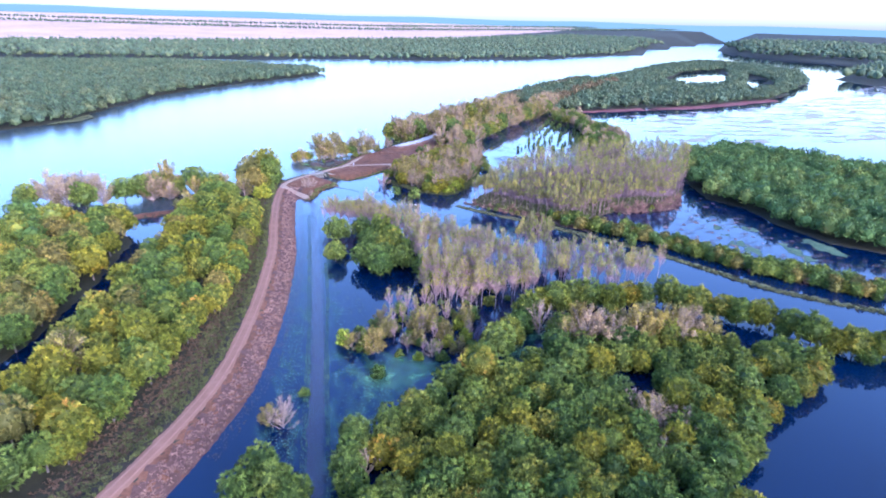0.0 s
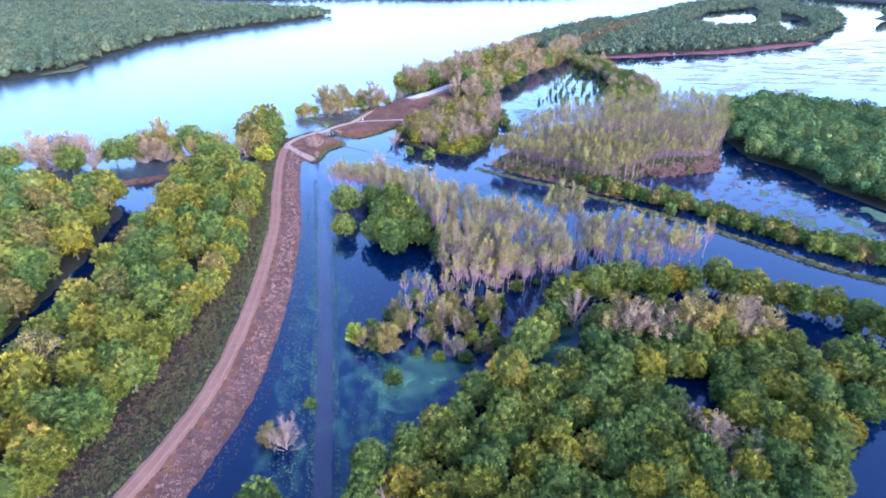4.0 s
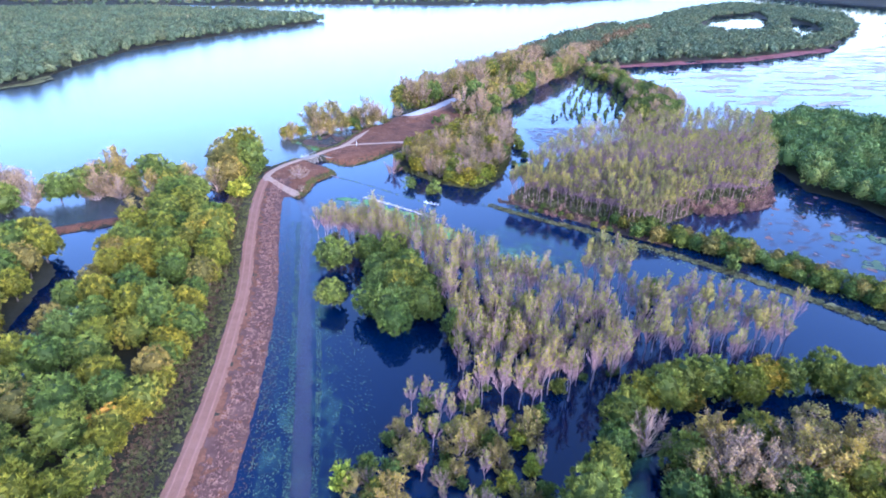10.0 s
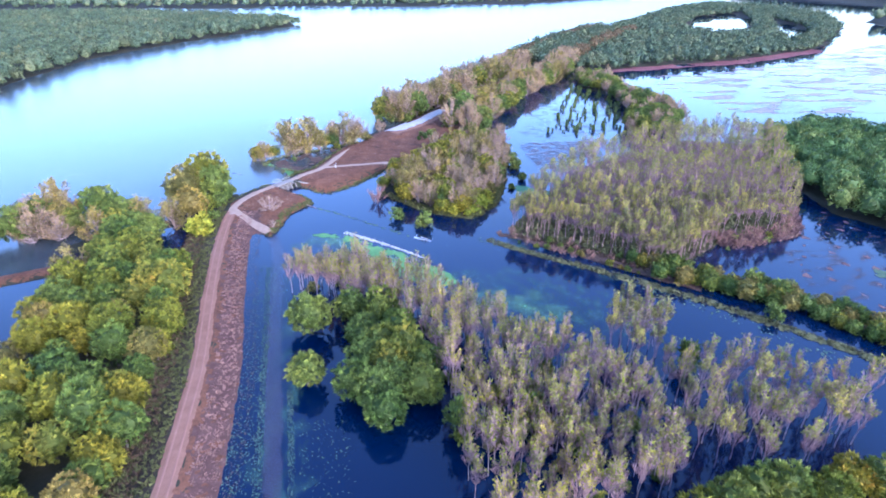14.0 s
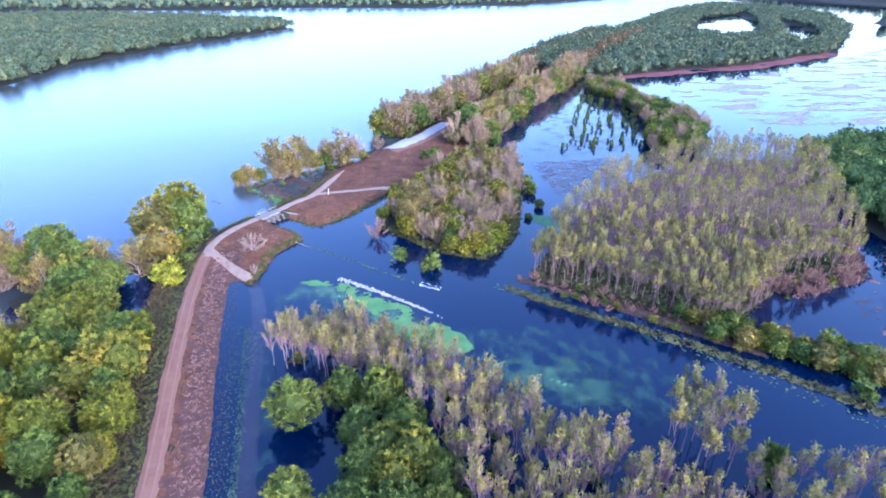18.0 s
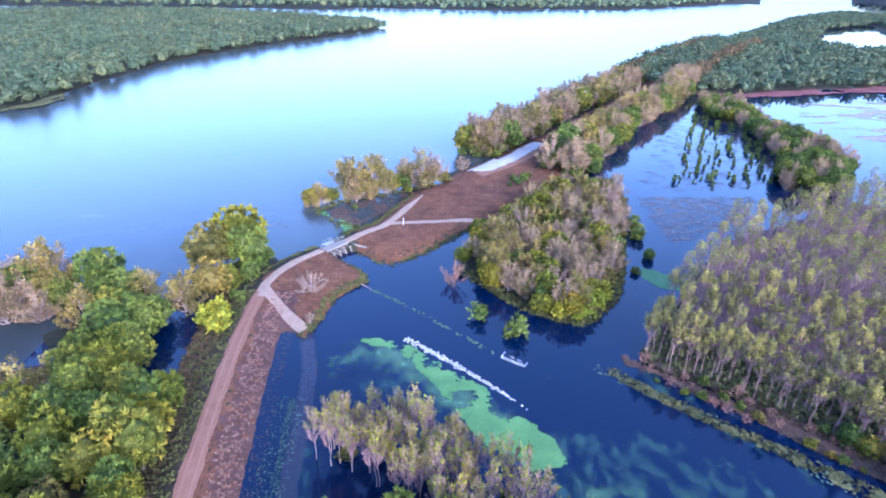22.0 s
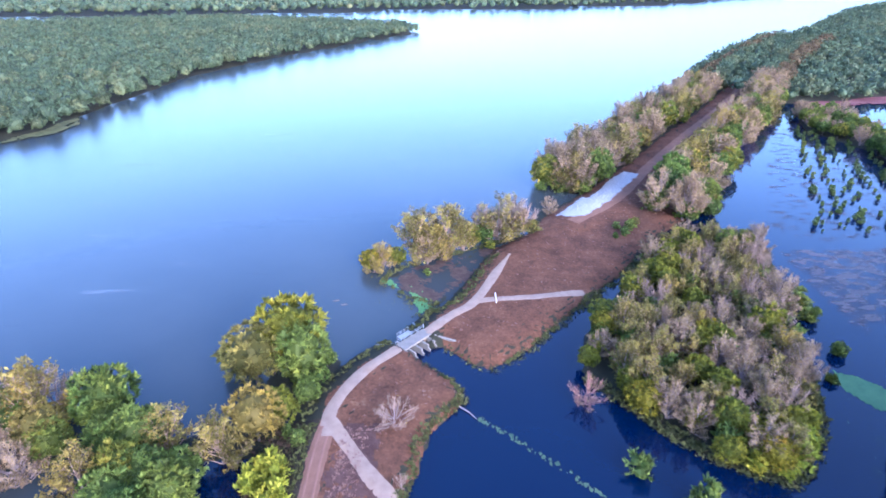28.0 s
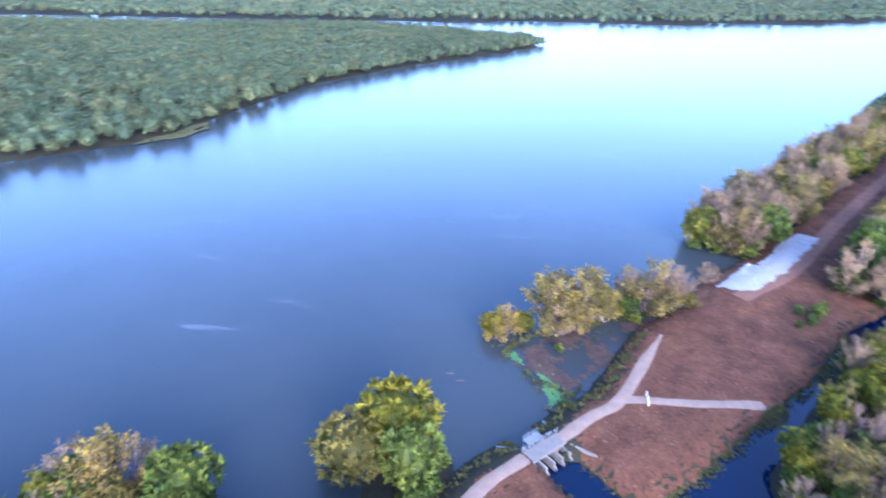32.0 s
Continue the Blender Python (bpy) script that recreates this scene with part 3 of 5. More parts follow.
def blades(r, base, way, length, width):
    """Leaf sprays: a rhomb for each base point, along its way."""
    way = unit(way)
    side = unit(np.cross(way, r.normal(size=way.shape)))
    mid = base + way * (length * 0.55)[:, None]
    v = np.stack([base, mid + side * width[:, None], base + way * length[:, None], mid - side * width[:, None]], 1).reshape(-1, 3)
    return v, np.arange(len(v)).reshape(-1, 4)


def lobes_of(r, count, wide, low, high):
    """Lobe centres of an egg-shaped crown, from its foot to its top."""
    c = []
    for k in range(count):
        h = (k + 0.5) / count
        a = k * 2.4 + r.uniform(-0.5, 0.5)
        q = wide * math.sqrt(max(0.03, 1 - (2 * h - 0.85) ** 2 * 0.75)) * (r.uniform(0.55, 1.0) if k % 3 else r.uniform(0.1, 0.4)) * (1.0 if h < 0.8 else 0.55)
        c.append((math.cos(a) * q, math.sin(a) * q, low + (high - low) * h * r.uniform(0.9, 1.05)))
    return np.array(c)


def crown_soup(seed, count=9, wide=3.1, low=4.0, high=8.2, size=(1.5, 2.2), clumps=36, sprays=5, leaf=0.75, core=ICO1, gap=0.86, fill=0.8, slim=1.0):
    """A crown of lobes with shade-dark cores, each set with tufts of leaf sprays that fan out and up."""
    r = np.random.default_rng(seed)
    s = Soup()
    cs = lobes_of(r, count, wide, low, high)
    rad = r.uniform(*size, count)
    for c, q in zip(cs, rad):
        v, f = core
        # low tint: shade inside the lobe painted into the core's leaf colour
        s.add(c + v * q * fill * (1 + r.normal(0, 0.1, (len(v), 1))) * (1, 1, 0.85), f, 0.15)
    for c, q in zip(cs, rad):
        d = unit(r.normal(size=(clumps, 3)) + (0, 0, 0.35))
        d = d[d[:, 2] > -0.55]
        p = c + d * q * r.uniform(0.6, 1.1, (len(d), 1)) * (1, 1, 0.95)
        out = (np.linalg.norm((p[:, None] - cs[None]) / (rad * gap)[None, :, None], axis=-1) > 1).sum(1) >= count - 1
        p, d = p[out], d[out]
        for pp, dd in zip(p, d):
            axis = unit(dd * 0.8 + (0, 0, 0.75) + r.normal(0, 0.15, 3))
            w = axis + unit(r.normal(size=(sprays, 3))) * 0.8
            big = leaf * r.uniform(0.75, 1.2)
            v, f = blades(r, pp - axis * 0.25 * big + r.normal(0, 0.12 * big, (sprays, 3)), w, r.uniform(0.6, 1.15, sprays) * big, r.uniform(0.13, 0.24, sprays) * big * slim)
            s.add(v, f, float(r.uniform()))
    return s


def dome_crown(seed, wide=4.2, low=0.3, high=9.2, tufts_n=130, sprays=20, leaf=0.95, slim=0.115, bumps=7, rough=0.3, core=0.7):
    """A rounded crown: a lumpy inner mass in a shade-dark tone, set all over with star-shaped tufts of leaf sprays."""
    r = np.random.default_rng(seed)
    s = Soup()
    half = np.array([wide, wide, (high - low) / 2])
    mid = np.array([0, 0, (high + low) / 2])
    lump = unit(r.normal(size=(bumps, 3)) + (0, 0, 0.5))
    amp = r.uniform(0.5, 1.0, bumps) * rough

    def reach(d):
        return 0.82 + np.max(amp * np.exp((d @ lump.T - 1) * 5.0), axis=1)

    v, f = ICO2
    # lower tint on the inner mass paints the shade seen between tufts
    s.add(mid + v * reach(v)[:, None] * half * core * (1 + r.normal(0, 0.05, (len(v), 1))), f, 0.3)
    k = np.arange(tufts_n) + 0.5
    z = 1 - k / tufts_n * 1.55
    a = k * 2.39996 + r.uniform(0, 6.28)
    q = np.sqrt(np.maximum(0, 1 - z * z))
    d = unit(np.c_[np.cos(a) * q, np.sin(a) * q, z] + r.normal(0, 0.07, (tufts_n, 3)))
    p = mid + d * (reach(d) * r.uniform(0.8, 1.0, tufts_n))[:, None] * half
    for pp, dd in zip(p, d):
        axis = unit(dd * 0.85 + (0, 0, 0.55) + r.normal(0, 0.14, 3))
        w = axis + unit(r.normal(size=(sprays, 3))) * 0.85
        big = leaf * r.uniform(0.7, 1.25)
        v, f = blades(r, pp - axis * 0.3 * big + r.normal(0, 0.1 * big, (sprays, 3)), w, r.uniform(0.6, 1.15, sprays) * big, r.uniform(0.8, 1.3, sprays) * big * slim)
        s.add(v, f, float(r.uniform()))
    return s


def brush(seed, height, spread, arms=9, twigs=24, twig=1.4, thin=0.03, leaves_per=14, leaf=0.4, leaf_low=0.0, radius=0.13, low=0.16, belly=0.62, fan=0.55, limb=0.5):
    """An upswept tree: trunk, arched boughs, fine twigs along them, and leaves at the twig ends."""
    r = np.random.default_rng(seed)
    trunk, bough, tw, lf = Soup(), Soup(), Soup(), Soup()
    p = [np.array([*(r.normal(0, 0.1, 2) * k), height * 0.8 * k / 4 - (1.2 if k == 0 else 0)]) for k in range(5)]
    rr = radius * np.array([1.25, 0.85, 0.6, 0.4, 0.15])
    for k in range(4):
        tube(trunk, p[k], p[k + 1], rr[k], rr[k + 1], 6)
    for k in range(arms + 1):
        h = 1.0 if k == arms else r.uniform(belly, 0.99)
        a = k * 2.4 + r.uniform(-0.5, 0.5)
        wide = spread * math.sqrt(max(0.04, 1 - ((h - belly) / (1.03 - belly)) ** 2)) * r.uniform(0.55, 1.05)
        if k == arms:
            wide = 0.2
        q = low + (h - 0.3) * r.uniform(0.25, 0.75)
        i = min(max(q / 0.8 * 4, 0), 3.9)
        st = p[int(i)] + (p[int(i) + 1] - p[int(i)]) * (i % 1)
        end = np.array([math.cos(a) * wide, math.sin(a) * wide, height * h])
        mid = np.array([end[0] * 0.62, end[1] * 0.62, st[2] + (end[2] - st[2]) * 0.45])
        u = np.linspace(0, 1, 4)[:, None]
        line = (1 - u) ** 2 * st + 2 * u * (1 - u) * mid + u**2 * end
        br = radius * limb * np.array([1.0, 0.7, 0.42, 0.15])
        for j in range(3):
            tube(bough, line[j], line[j + 1], br[j], br[j + 1], 4 if j < 1 else 3)
        t = np.sqrt(r.uniform(0.08, 1, twigs))[:, None]
        base = (1 - t) ** 2 * st + 2 * t * (1 - t) * mid + t**2 * end
        tan = unit(2 * (1 - t) * (mid - st) + 2 * t * (end - mid))
        way = unit(tan * 0.9 + unit(r.normal(size=base.shape)) * fan + (0, 0, 0.35))
        ln = r.uniform(0.5, 1.25, twigs) * twig * (1.25 - 0.45 * t[:, 0])
        v, f = blades(r, base, way, ln, np.full(twigs, thin))
        tw.add(v, f)
        if leaves_per:
            n = r.integers(0, twigs, leaves_per)
            b = base[n] + way[n] * (ln[n] * r.uniform(0.45, 1.0, leaves_per))[:, None] + r.normal(0, 0.12, (leaves_per, 3))
            b = b[b[:, 2] > height * leaf_low]
            if len(b):
                v, f = blades(r, b, r.normal(size=b.shape) * (0.8, 0.8, 0.6) + (0, 0, 0.5), r.uniform(0.6, 1.3, len(b)) * leaf, r.uniform(0.18, 0.32, len(b)) * leaf)
                lf.add(v, f, float(r.uniform()))
    return trunk, bough, tw, lf


def brush_variants(mat, seeds, twig_mat=None, bark_mat=None, joined=False, **kw):
    out = []
    for sd in seeds:
        t, b, w, l = brush(sd, **kw)
        if joined:
            w.join(b)
        v = [("trunk", t.mesh("trunk", bark_mat or M_PALE)), ("twig_work", w.mesh("twig_work", twig_mat or M_TWIG))]
        if not joined:
            v.append(("limb_work", b.mesh("limb_work", bark_mat or M_PALE)))
        if l.v:
            v.append(("foliage", l.mesh("foliage", mat, True)))
        out.append(v)
    return out


def tube(s, a, b, ra, rb, sides=5):
    a, b = np.asarray(a, float), np.asarray(b, float)
    w = unit(b - a)
    x = unit(np.cross(w, (0.31, 0.92, 0.2)))
    y = np.cross(w, x)
    ang = np.arange(sides) * 2 * math.pi / sides
    ring = np.cos(ang)[:, None] * x + np.sin(ang)[:, None] * y
    v = np.vstack([a + ring * ra, b + ring * rb])
    i = np.arange(sides)
    s.add(v, np.stack([i, (i + 1) % sides, (i + 1) % sides + sides, i + sides], -1))


def limbs(seed, height, spread, count, sub, radius, rise=0.6, start=0.25):
    """A trunk with limbs and their forks; returns the soup and the twig ends."""
    r = np.random.default_rng(seed)
    s = Soup()
    p = [np.array([*(r.normal(0, 0.12, 2) * k), height * k / 4 * 0.92 - (1.2 if k == 0 else 0)]) for k in range(5)]
    rr = radius * np.array([1.25, 0.8, 0.55, 0.34, 0.12])
    for k in range(4):
        tube(s, p[k], p[k + 1], rr[k], rr[k + 1], 6)
    ends = []
    for k in range(count):
        q = start + (0.95 - start) * (k + r.uniform(0, 1)) / count
        i = min(int(q * 4), 3)
        a = p[i] + (p[i + 1] - p[i]) * (q * 4 - i)
        ang = k * 2.4 + r.uniform(-0.4, 0.4)
        reach = spread * (1.15 - 0.75 * q) * r.uniform(0.75, 1.15)
        e = a + np.array([math.cos(ang) * reach, math.sin(ang) * reach, reach * rise + height * 0.12 * r.uniform(0.6, 1.3)])
        m = a + (e - a) * 0.5 + (0, 0, -0.06 * reach)
        tube(s, a, m, radius * 0.38 * (1.1 - q * 0.6), radius * 0.22, 4)
        tube(s, m, e, radius * 0.22, radius * 0.08, 3)
        ends.append(e)
        for _ in range(sub):
            b = a + (e - a) * r.uniform(0.35, 0.95)
            g = b + unit(e - a + r.normal(0, 0.55, 3) * np.linalg.norm(e - a) + (0, 0, 0.6 * reach)) * reach * r.uniform(0.3, 0.6)
            tube(s, b, g, radius * 0.12, radius * 0.05, 3)
            ends.append(g)
    ends.append(p[4])
    return s, np.array(ends)


def teardrop(seed, count, low, high, wide, leaf):
    """Leaf sprays filling the narrow top of a poplar."""
    r = np.random.default_rng(seed)
    q = r.uniform(0, 1, count) ** 0.8
    rad = wide * np.sin(np.pi * np.clip(q * 0.9 + 0.08, 0, 1)) ** 0.7 * np.sqrt(r.uniform(0.1, 1, count))
    a = r.uniform(0, 6.28, count)
    b = np.c_[np.cos(a) * rad, np.sin(a) * rad, low + (high - low) * q]
    s = Soup()
    v, f = blades(r, b, r.normal(size=b.shape) * (0.7, 0.7, 0.5) + (0, 0, 0.6), r.uniform(0.6, 1.3, count) * leaf, r.uniform(0.16, 0.28, count) * leaf)
    s.add(v, f)
    return s


class Kind:
    """A kind of tree: some meshes for trunk and crown, shared by all its trees."""

    def __init__(self, name, label, category, group, variants):
        self.name, self.label, self.category, self.group, self.variants = name, label, category, group, variants

    def plant(self, x, y, scale=1.0, r=None, label="", tall=1.0):
        r = r or rng
        v = self.variants[int(r.integers(len(self.variants)))]
        root = tagged(new(self.name), label or self.label, self.category, self.group)
        for pname, me in v:
            ob = part(pname, me, root)
            if pname in ("twig_work", "foliage", "crown", "limb_work"):
                tagged(ob, kind="stuff")
        root.location = (x, y, min(float(ground_z((x, y))), 3.0))
        root.rotation_euler = (0, 0, float(r.uniform(0, 6.28)))
        root.scale = (scale, scale, scale * tall)
        return root


def leafy_variants(mat, seeds, **kw):
    out = []
    for sd in seeds:
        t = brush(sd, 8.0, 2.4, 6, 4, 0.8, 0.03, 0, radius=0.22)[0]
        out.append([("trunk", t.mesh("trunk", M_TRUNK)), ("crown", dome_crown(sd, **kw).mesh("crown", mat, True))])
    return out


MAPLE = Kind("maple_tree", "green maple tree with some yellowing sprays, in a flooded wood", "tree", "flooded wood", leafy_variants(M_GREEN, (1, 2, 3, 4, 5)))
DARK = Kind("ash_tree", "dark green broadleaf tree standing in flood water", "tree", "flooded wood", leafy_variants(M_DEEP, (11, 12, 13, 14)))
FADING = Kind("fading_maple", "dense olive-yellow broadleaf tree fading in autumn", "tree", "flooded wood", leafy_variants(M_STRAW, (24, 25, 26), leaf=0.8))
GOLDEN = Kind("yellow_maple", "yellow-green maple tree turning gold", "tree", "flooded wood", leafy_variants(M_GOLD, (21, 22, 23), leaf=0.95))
COTTON = Kind("cottonwood_tree", "half-bare autumn cottonwood with tan leaves and grey limbs", "tree", "autumn trees",
              brush_variants(M_TAN, (31, 32, 33, 34), height=10.6, spread=5.4, arms=34, twigs=50, twig=1.35, thin=0.032, leaves_per=74, leaf=0.46, radius=0.26, fan=1.05, belly=0.28, low=0.06))
OLIVES = Kind("thinning_tree", "fading olive-yellow tree with grey twigs showing", "tree", "autumn trees",
              brush_variants(M_STRAW, (41, 42, 43, 44), joined=True, height=10.4, spread=5.2, arms=28, twigs=30, twig=1.5, thin=0.03, leaves_per=95, leaf=0.58, radius=0.24, fan=1.0, belly=0.26, low=0.02))
POPLAR = Kind("young_poplar", "slender young poplar with a narrow olive crown, in a dense stand", "tree", "poplar stand",
              brush_variants(M_POPL, (51, 52, 53, 54, 50), M_POPTWIG, M_POPTWIG, True, height=12.2, spread=1.8, arms=10, twigs=34, twig=1.2, thin=0.035, leaves_per=80, leaf=0.38, leaf_low=0.75, radius=0.1, limb=0.35, low=0.3, belly=0.72, fan=0.6))
SLIM = Kind("flooded_poplar", "slender pale poplar in flood water with olive leaf tips", "tree", "flooded poplars",
            brush_variants(M_OLIVE, (55, 56, 57, 58, 59), M_LILAC, M_PALE, True, height=12.0, spread=1.8, arms=12, twigs=54, twig=1.15, thin=0.026, leaves_per=36, leaf=0.4, leaf_low=0.72, radius=0.1, low=0.25, belly=0.56, fan=0.65, limb=0.32))
GHOST = Kind("bare_tree", "leafless pale grey tree with fine twigs", "tree", "bare trees",
             brush_variants(M_TAN, (61, 62, 63), joined=True, height=9.6, spread=4.6, arms=22, twigs=44, twig=1.5, thin=0.03, leaves_per=0, radius=0.22, belly=0.36, low=0.06, fan=0.85))
SPREAD = Kind("spreading_shrub", "low spreading leafless shrub with pale pinkish twigs", "bush", "bare trees",
              brush_variants(M_TAN, (67,), M_TWIG, M_PALE, height=4.8, spread=4.6, arms=26, twigs=44, twig=1.2, thin=0.03, leaves_per=5, leaf=0.3, radius=0.12, belly=0.2, low=0.0, fan=0.9))
RUST = Kind("russet_shrub", "round russet shrub with fine reddish twigs", "bush", "bushes",
            brush_variants(M_TAN, (65, 66), M_RUSTTWIG, M_RUSTTWIG, height=5.0, spread=3.0, arms=16, twigs=40, twig=1.0, thin=0.03, leaves_per=10, leaf=0.3, radius=0.1, belly=0.35, low=0.02, fan=0.9))
BUSH = Kind("bush", "rounded green bush at the water's edge", "bush", "bushes",
            [[("foliage", crown_soup(sd, 6, 1.2, 0.4, 2.3, (0.7, 1.1), 20, 7, 0.6, slim=0.9, fill=0.6).mesh("foliage", mt, True)),
              ("stem", limbs(sd, 1.8, 0.9, 4, 1, 0.08)[0].mesh("stem", M_TRUNK))] for sd, mt in ((71, M_GREEN), (72, M_DEEP), (73, M_GREEN), (74, M_DEEP), (75, M_STRAW))])
THICKET = Kind("thicket_shrub", "olive green shrub in a thick hedge along a flooded bank", "bush", "bushes",
               [[("crown", dome_crown(sd, 2.0, 0.0, 4.6, 60, 11, 0.75, 0.15, rough=0.4).mesh("crown", mt, True)), ("stem", limbs(sd, 3.0, 0.9, 4, 1, 0.08)[0].mesh("stem", M_TRUNK))] for sd, mt in ((91, M_STRAW), (92, M_GREEN), (93, M_DEEP), (94, M_GREEN))])
LIME = Kind("lime_bush", "bright yellow-green bush at the water's edge", "bush", "bushes",
            [[("foliage", crown_soup(sd, 7, 1.3, 0.4, 2.4, (0.7, 1.1), 22, 7, 0.6, slim=0.9, fill=0.6).mesh("foliage", M_LIME, True)),
              ("stem", limbs(sd, 1.8, 0.9, 4, 1, 0.08)[0].mesh("stem", M_TRUNK))] for sd in (76, 77)])
SEEDLING = Kind("orchard_shrub", "small dark shrub in a planted row, standing in water", "bush", "planted rows",
                [[("foliage", crown_soup(sd, 4, 0.5, 0.3, 2.6, (0.45, 0.8), 16, 5, 0.45, slim=0.9).mesh("foliage", M_DEEP, True)),
                  ("stem", limbs(sd, 1.8, 0.5, 3, 1, 0.06)[0].mesh("stem", M_TRUNK))] for sd in (81, 82)])


def scatter(outline, gap, seed, holes=(), margin=0.0, limit=100000):
    """Points inside an outline, no two nearer than gap."""
    r = np.random.default_rng(seed)
    lo, hi = outline.min(0), outline.max(0)
    n = int((hi - lo).prod() / gap**2 * 4)
    q = r.uniform(lo, hi, (n, 2))
    q = q[inside(outline, q)]
    if margin and len(q):
        q = q[line_dist(outline, q, True) > margin]
    for h in holes:
        q = q[~inside(h, q)]
    cells, out = {}, []
    for p in q:
        k = (int(p[0] // gap), int(p[1] // gap))
        if all((p[0] - o[0]) ** 2 + (p[1] - o[1]) ** 2 > gap * gap for a in (-1, 0, 1) for b in (-1, 0, 1) for o in cells.get((k[0] + a, k[1] + b), ())):
            cells.setdefault(k, []).append(p)
            out.append(p)
            if len(out) >= limit:
                break
    return np.array(out).reshape(-1, 2)


def plant_mix(points, mix, seed, size=(0.85, 1.2)):
    """Trees at points, of kinds drawn by weight."""
    r = np.random.default_rng(seed)
    kinds, wts = zip(*mix)
    wts = np.array(wts, float) / sum(wts)
    for p in points:
        kinds[int(r.choice(len(kinds), p=wts))].plant(p[0], p[1], r.uniform(*size), r, tall=r.uniform(0.9, 1.15))


def woods(name, points, soups, mat, label, category, seed, size=(0.85, 1.2), trunks=True, tints=(0, 1)):
    """Many trees as one object, from a few plain crowns."""
    r = np.random.default_rng(seed)
    vs, fs, ts, n = [], [], [], 0
    packs = [(np.concatenate(s.v), s.f) for s in soups]
    zs = ground_z(points)
    for p, z in zip(points, zs):
        v, f = packs[int(r.integers(len(packs)))]
        a, k = r.uniform(0, 6.28), r.uniform(*size)
        c, s = math.cos(a) * k, math.sin(a) * k
        q = np.c_[v[:, 0] * c - v[:, 1] * s + p[0], v[:, 0] * s + v[:, 1] * c + p[1], v[:, 2] * k * r.uniform(0.85, 1.15) + z]
        vs.append(q)
        fs += [[i + n for i in g] for g in f]
        ts.append(np.full(len(q), r.uniform(*tints)))
        n += len(q)
    return tagged(new(name, mesh_of(name, np.concatenate(vs), fs, mat, np.concatenate(ts))), label, category, kind="stuff")


LOW = [dome_crown(s, 4.1, 0.6, 9.2, 50, 6, 1.35, 0.18, rough=0.42, core=0.66) for s in (101, 102, 103, 104)]
DISTANT = [dome_crown(s, 4.4, 0.5, 9.0, 6, 2, 2.2, 0.3) for s in (114, 115, 116)]
FAR = [dome_crown(s, 4.2, 0.3, 9.2, 30, 5, 1.7, 0.24, rough=0.45, core=0.72) for s in (111, 112, 113, 117)]
MIDDLE = [dome_crown(s, 4.3, 0.3, 9.2, 14, 4, 2.2, 0.26, rough=0.45, core=0.62) for s in (111, 112, 113, 117)]


# west wood between the levee and the side channel
pts = scatter(WOOD_W, 5.8, 1)
near = pts[(pts[:, 1] > -45)]
plant_mix(near, ((MAPLE, 6.5), (GOLDEN, 2.8), (FADING, 1.4), (OLIVES, 0.3), (DARK, 1)), 2, (0.85, 1.2))
for k in range(20):
    y = -25 + k * 7.2 + rng.uniform(-2, 2)
    x = np.interp(y, WOOD_W[1:9, 1], WOOD_W[1:9, 0]) - rng.uniform(0.5, 3)
    (MAPLE if k % 4 == 2 else GOLDEN).plant(x, y, rng.uniform(0.75, 1.0))
# farther wood past the side channel
pts = scatter(WOOD_FW, 5.8, 3)
near = pts[pts[:, 0] > -112]
plant_mix(near, ((MAPLE, 5), (FADING, 3), (GOLDEN, 1), (DARK, 1)), 4, (0.9, 1.25))
far = pts[pts[:, 0] <= -112]
woods("west_woods", far, LOW, W_GREEN, "green and yellowing flooded woods", "woods", 5)
# trees on the river shore
plant_mix(poly((-126, 155), (-119, 149), (-111, 146), (-103, 150), (-96, 152), (-133, 150), (-140, 144), (-124, 143), (-115, 139)), ((COTTON, 3), (DARK, 1)), 6, (1.2, 1.5))
plant_mix(poly((-88, 164), (-95, 160), (-92, 154)), ((COTTON, 2), (OLIVES, 1), (MAPLE, 1)), 7, (1.1, 1.4))
plant_mix(poly((-75, 164), (-82, 158), (-70, 156), (-62, 158), (-66, 150), (-57, 152)), ((DARK, 2), (MAPLE, 2), (OLIVES, 1)), 8, (0.9, 1.1))
for k, x, y, s in ((FADING, -52, 177, 1.65), (GOLDEN, -46, 184, 1.9), (DARK, -42.5, 178, 1.45), (MAPLE, -49, 180, 1.2), (GOLDEN, -56, 181, 1.0), (FADING, -47, 161, 1.25), (OLIVES, -52, 156, 1.0), (GOLDEN, -44, 165, 0.9), (DARK, -40, 171, 0.65),
                   (MAPLE, -39, 176, 0.6), (DARK, -57, 146, 1.15), (MAPLE, -61, 141, 1.1), (DARK, -65, 145, 1.2), (MAPLE, -54, 134, 1.0), (DARK, -57, 137, 1.05), (GOLDEN, -43, 121, 0.95), (GOLDEN, -45, 115, 1.0), (LIME, -42, 152, 2.0), (LIME, -40.5, 146, 1.7), (LIME, -45, 150, 1.8), (MAPLE, -38, 182, 0.5), (MAPLE, -77, 167, 1.45), (FADING, -85, 160, 1.2), (MAPLE, -92, 162, 1.3), (DARK, -66, 158, 1.2), (DARK, -72, 158, 1.0), (DARK, -62, 150, 1.1), (OLIVES, -72, 149, 1.0)):
    k.plant(x, y, s)
plant_mix(scatter(SHORE_W, 7.0, 140, holes=(poly((-84, 140), (-30, 140), (-30, 190), (-84, 190)),)), ((MAPLE, 2), (DARK, 1), (OLIVES, 3), (COTTON, 3), (GHOST, 1)), 141, (0.9, 1.2))
for k in range(12):
    BUSH.plant(-42 + rng.uniform(-3, 2.5), 150 + k * 3, rng.uniform(0.6, 1.1))

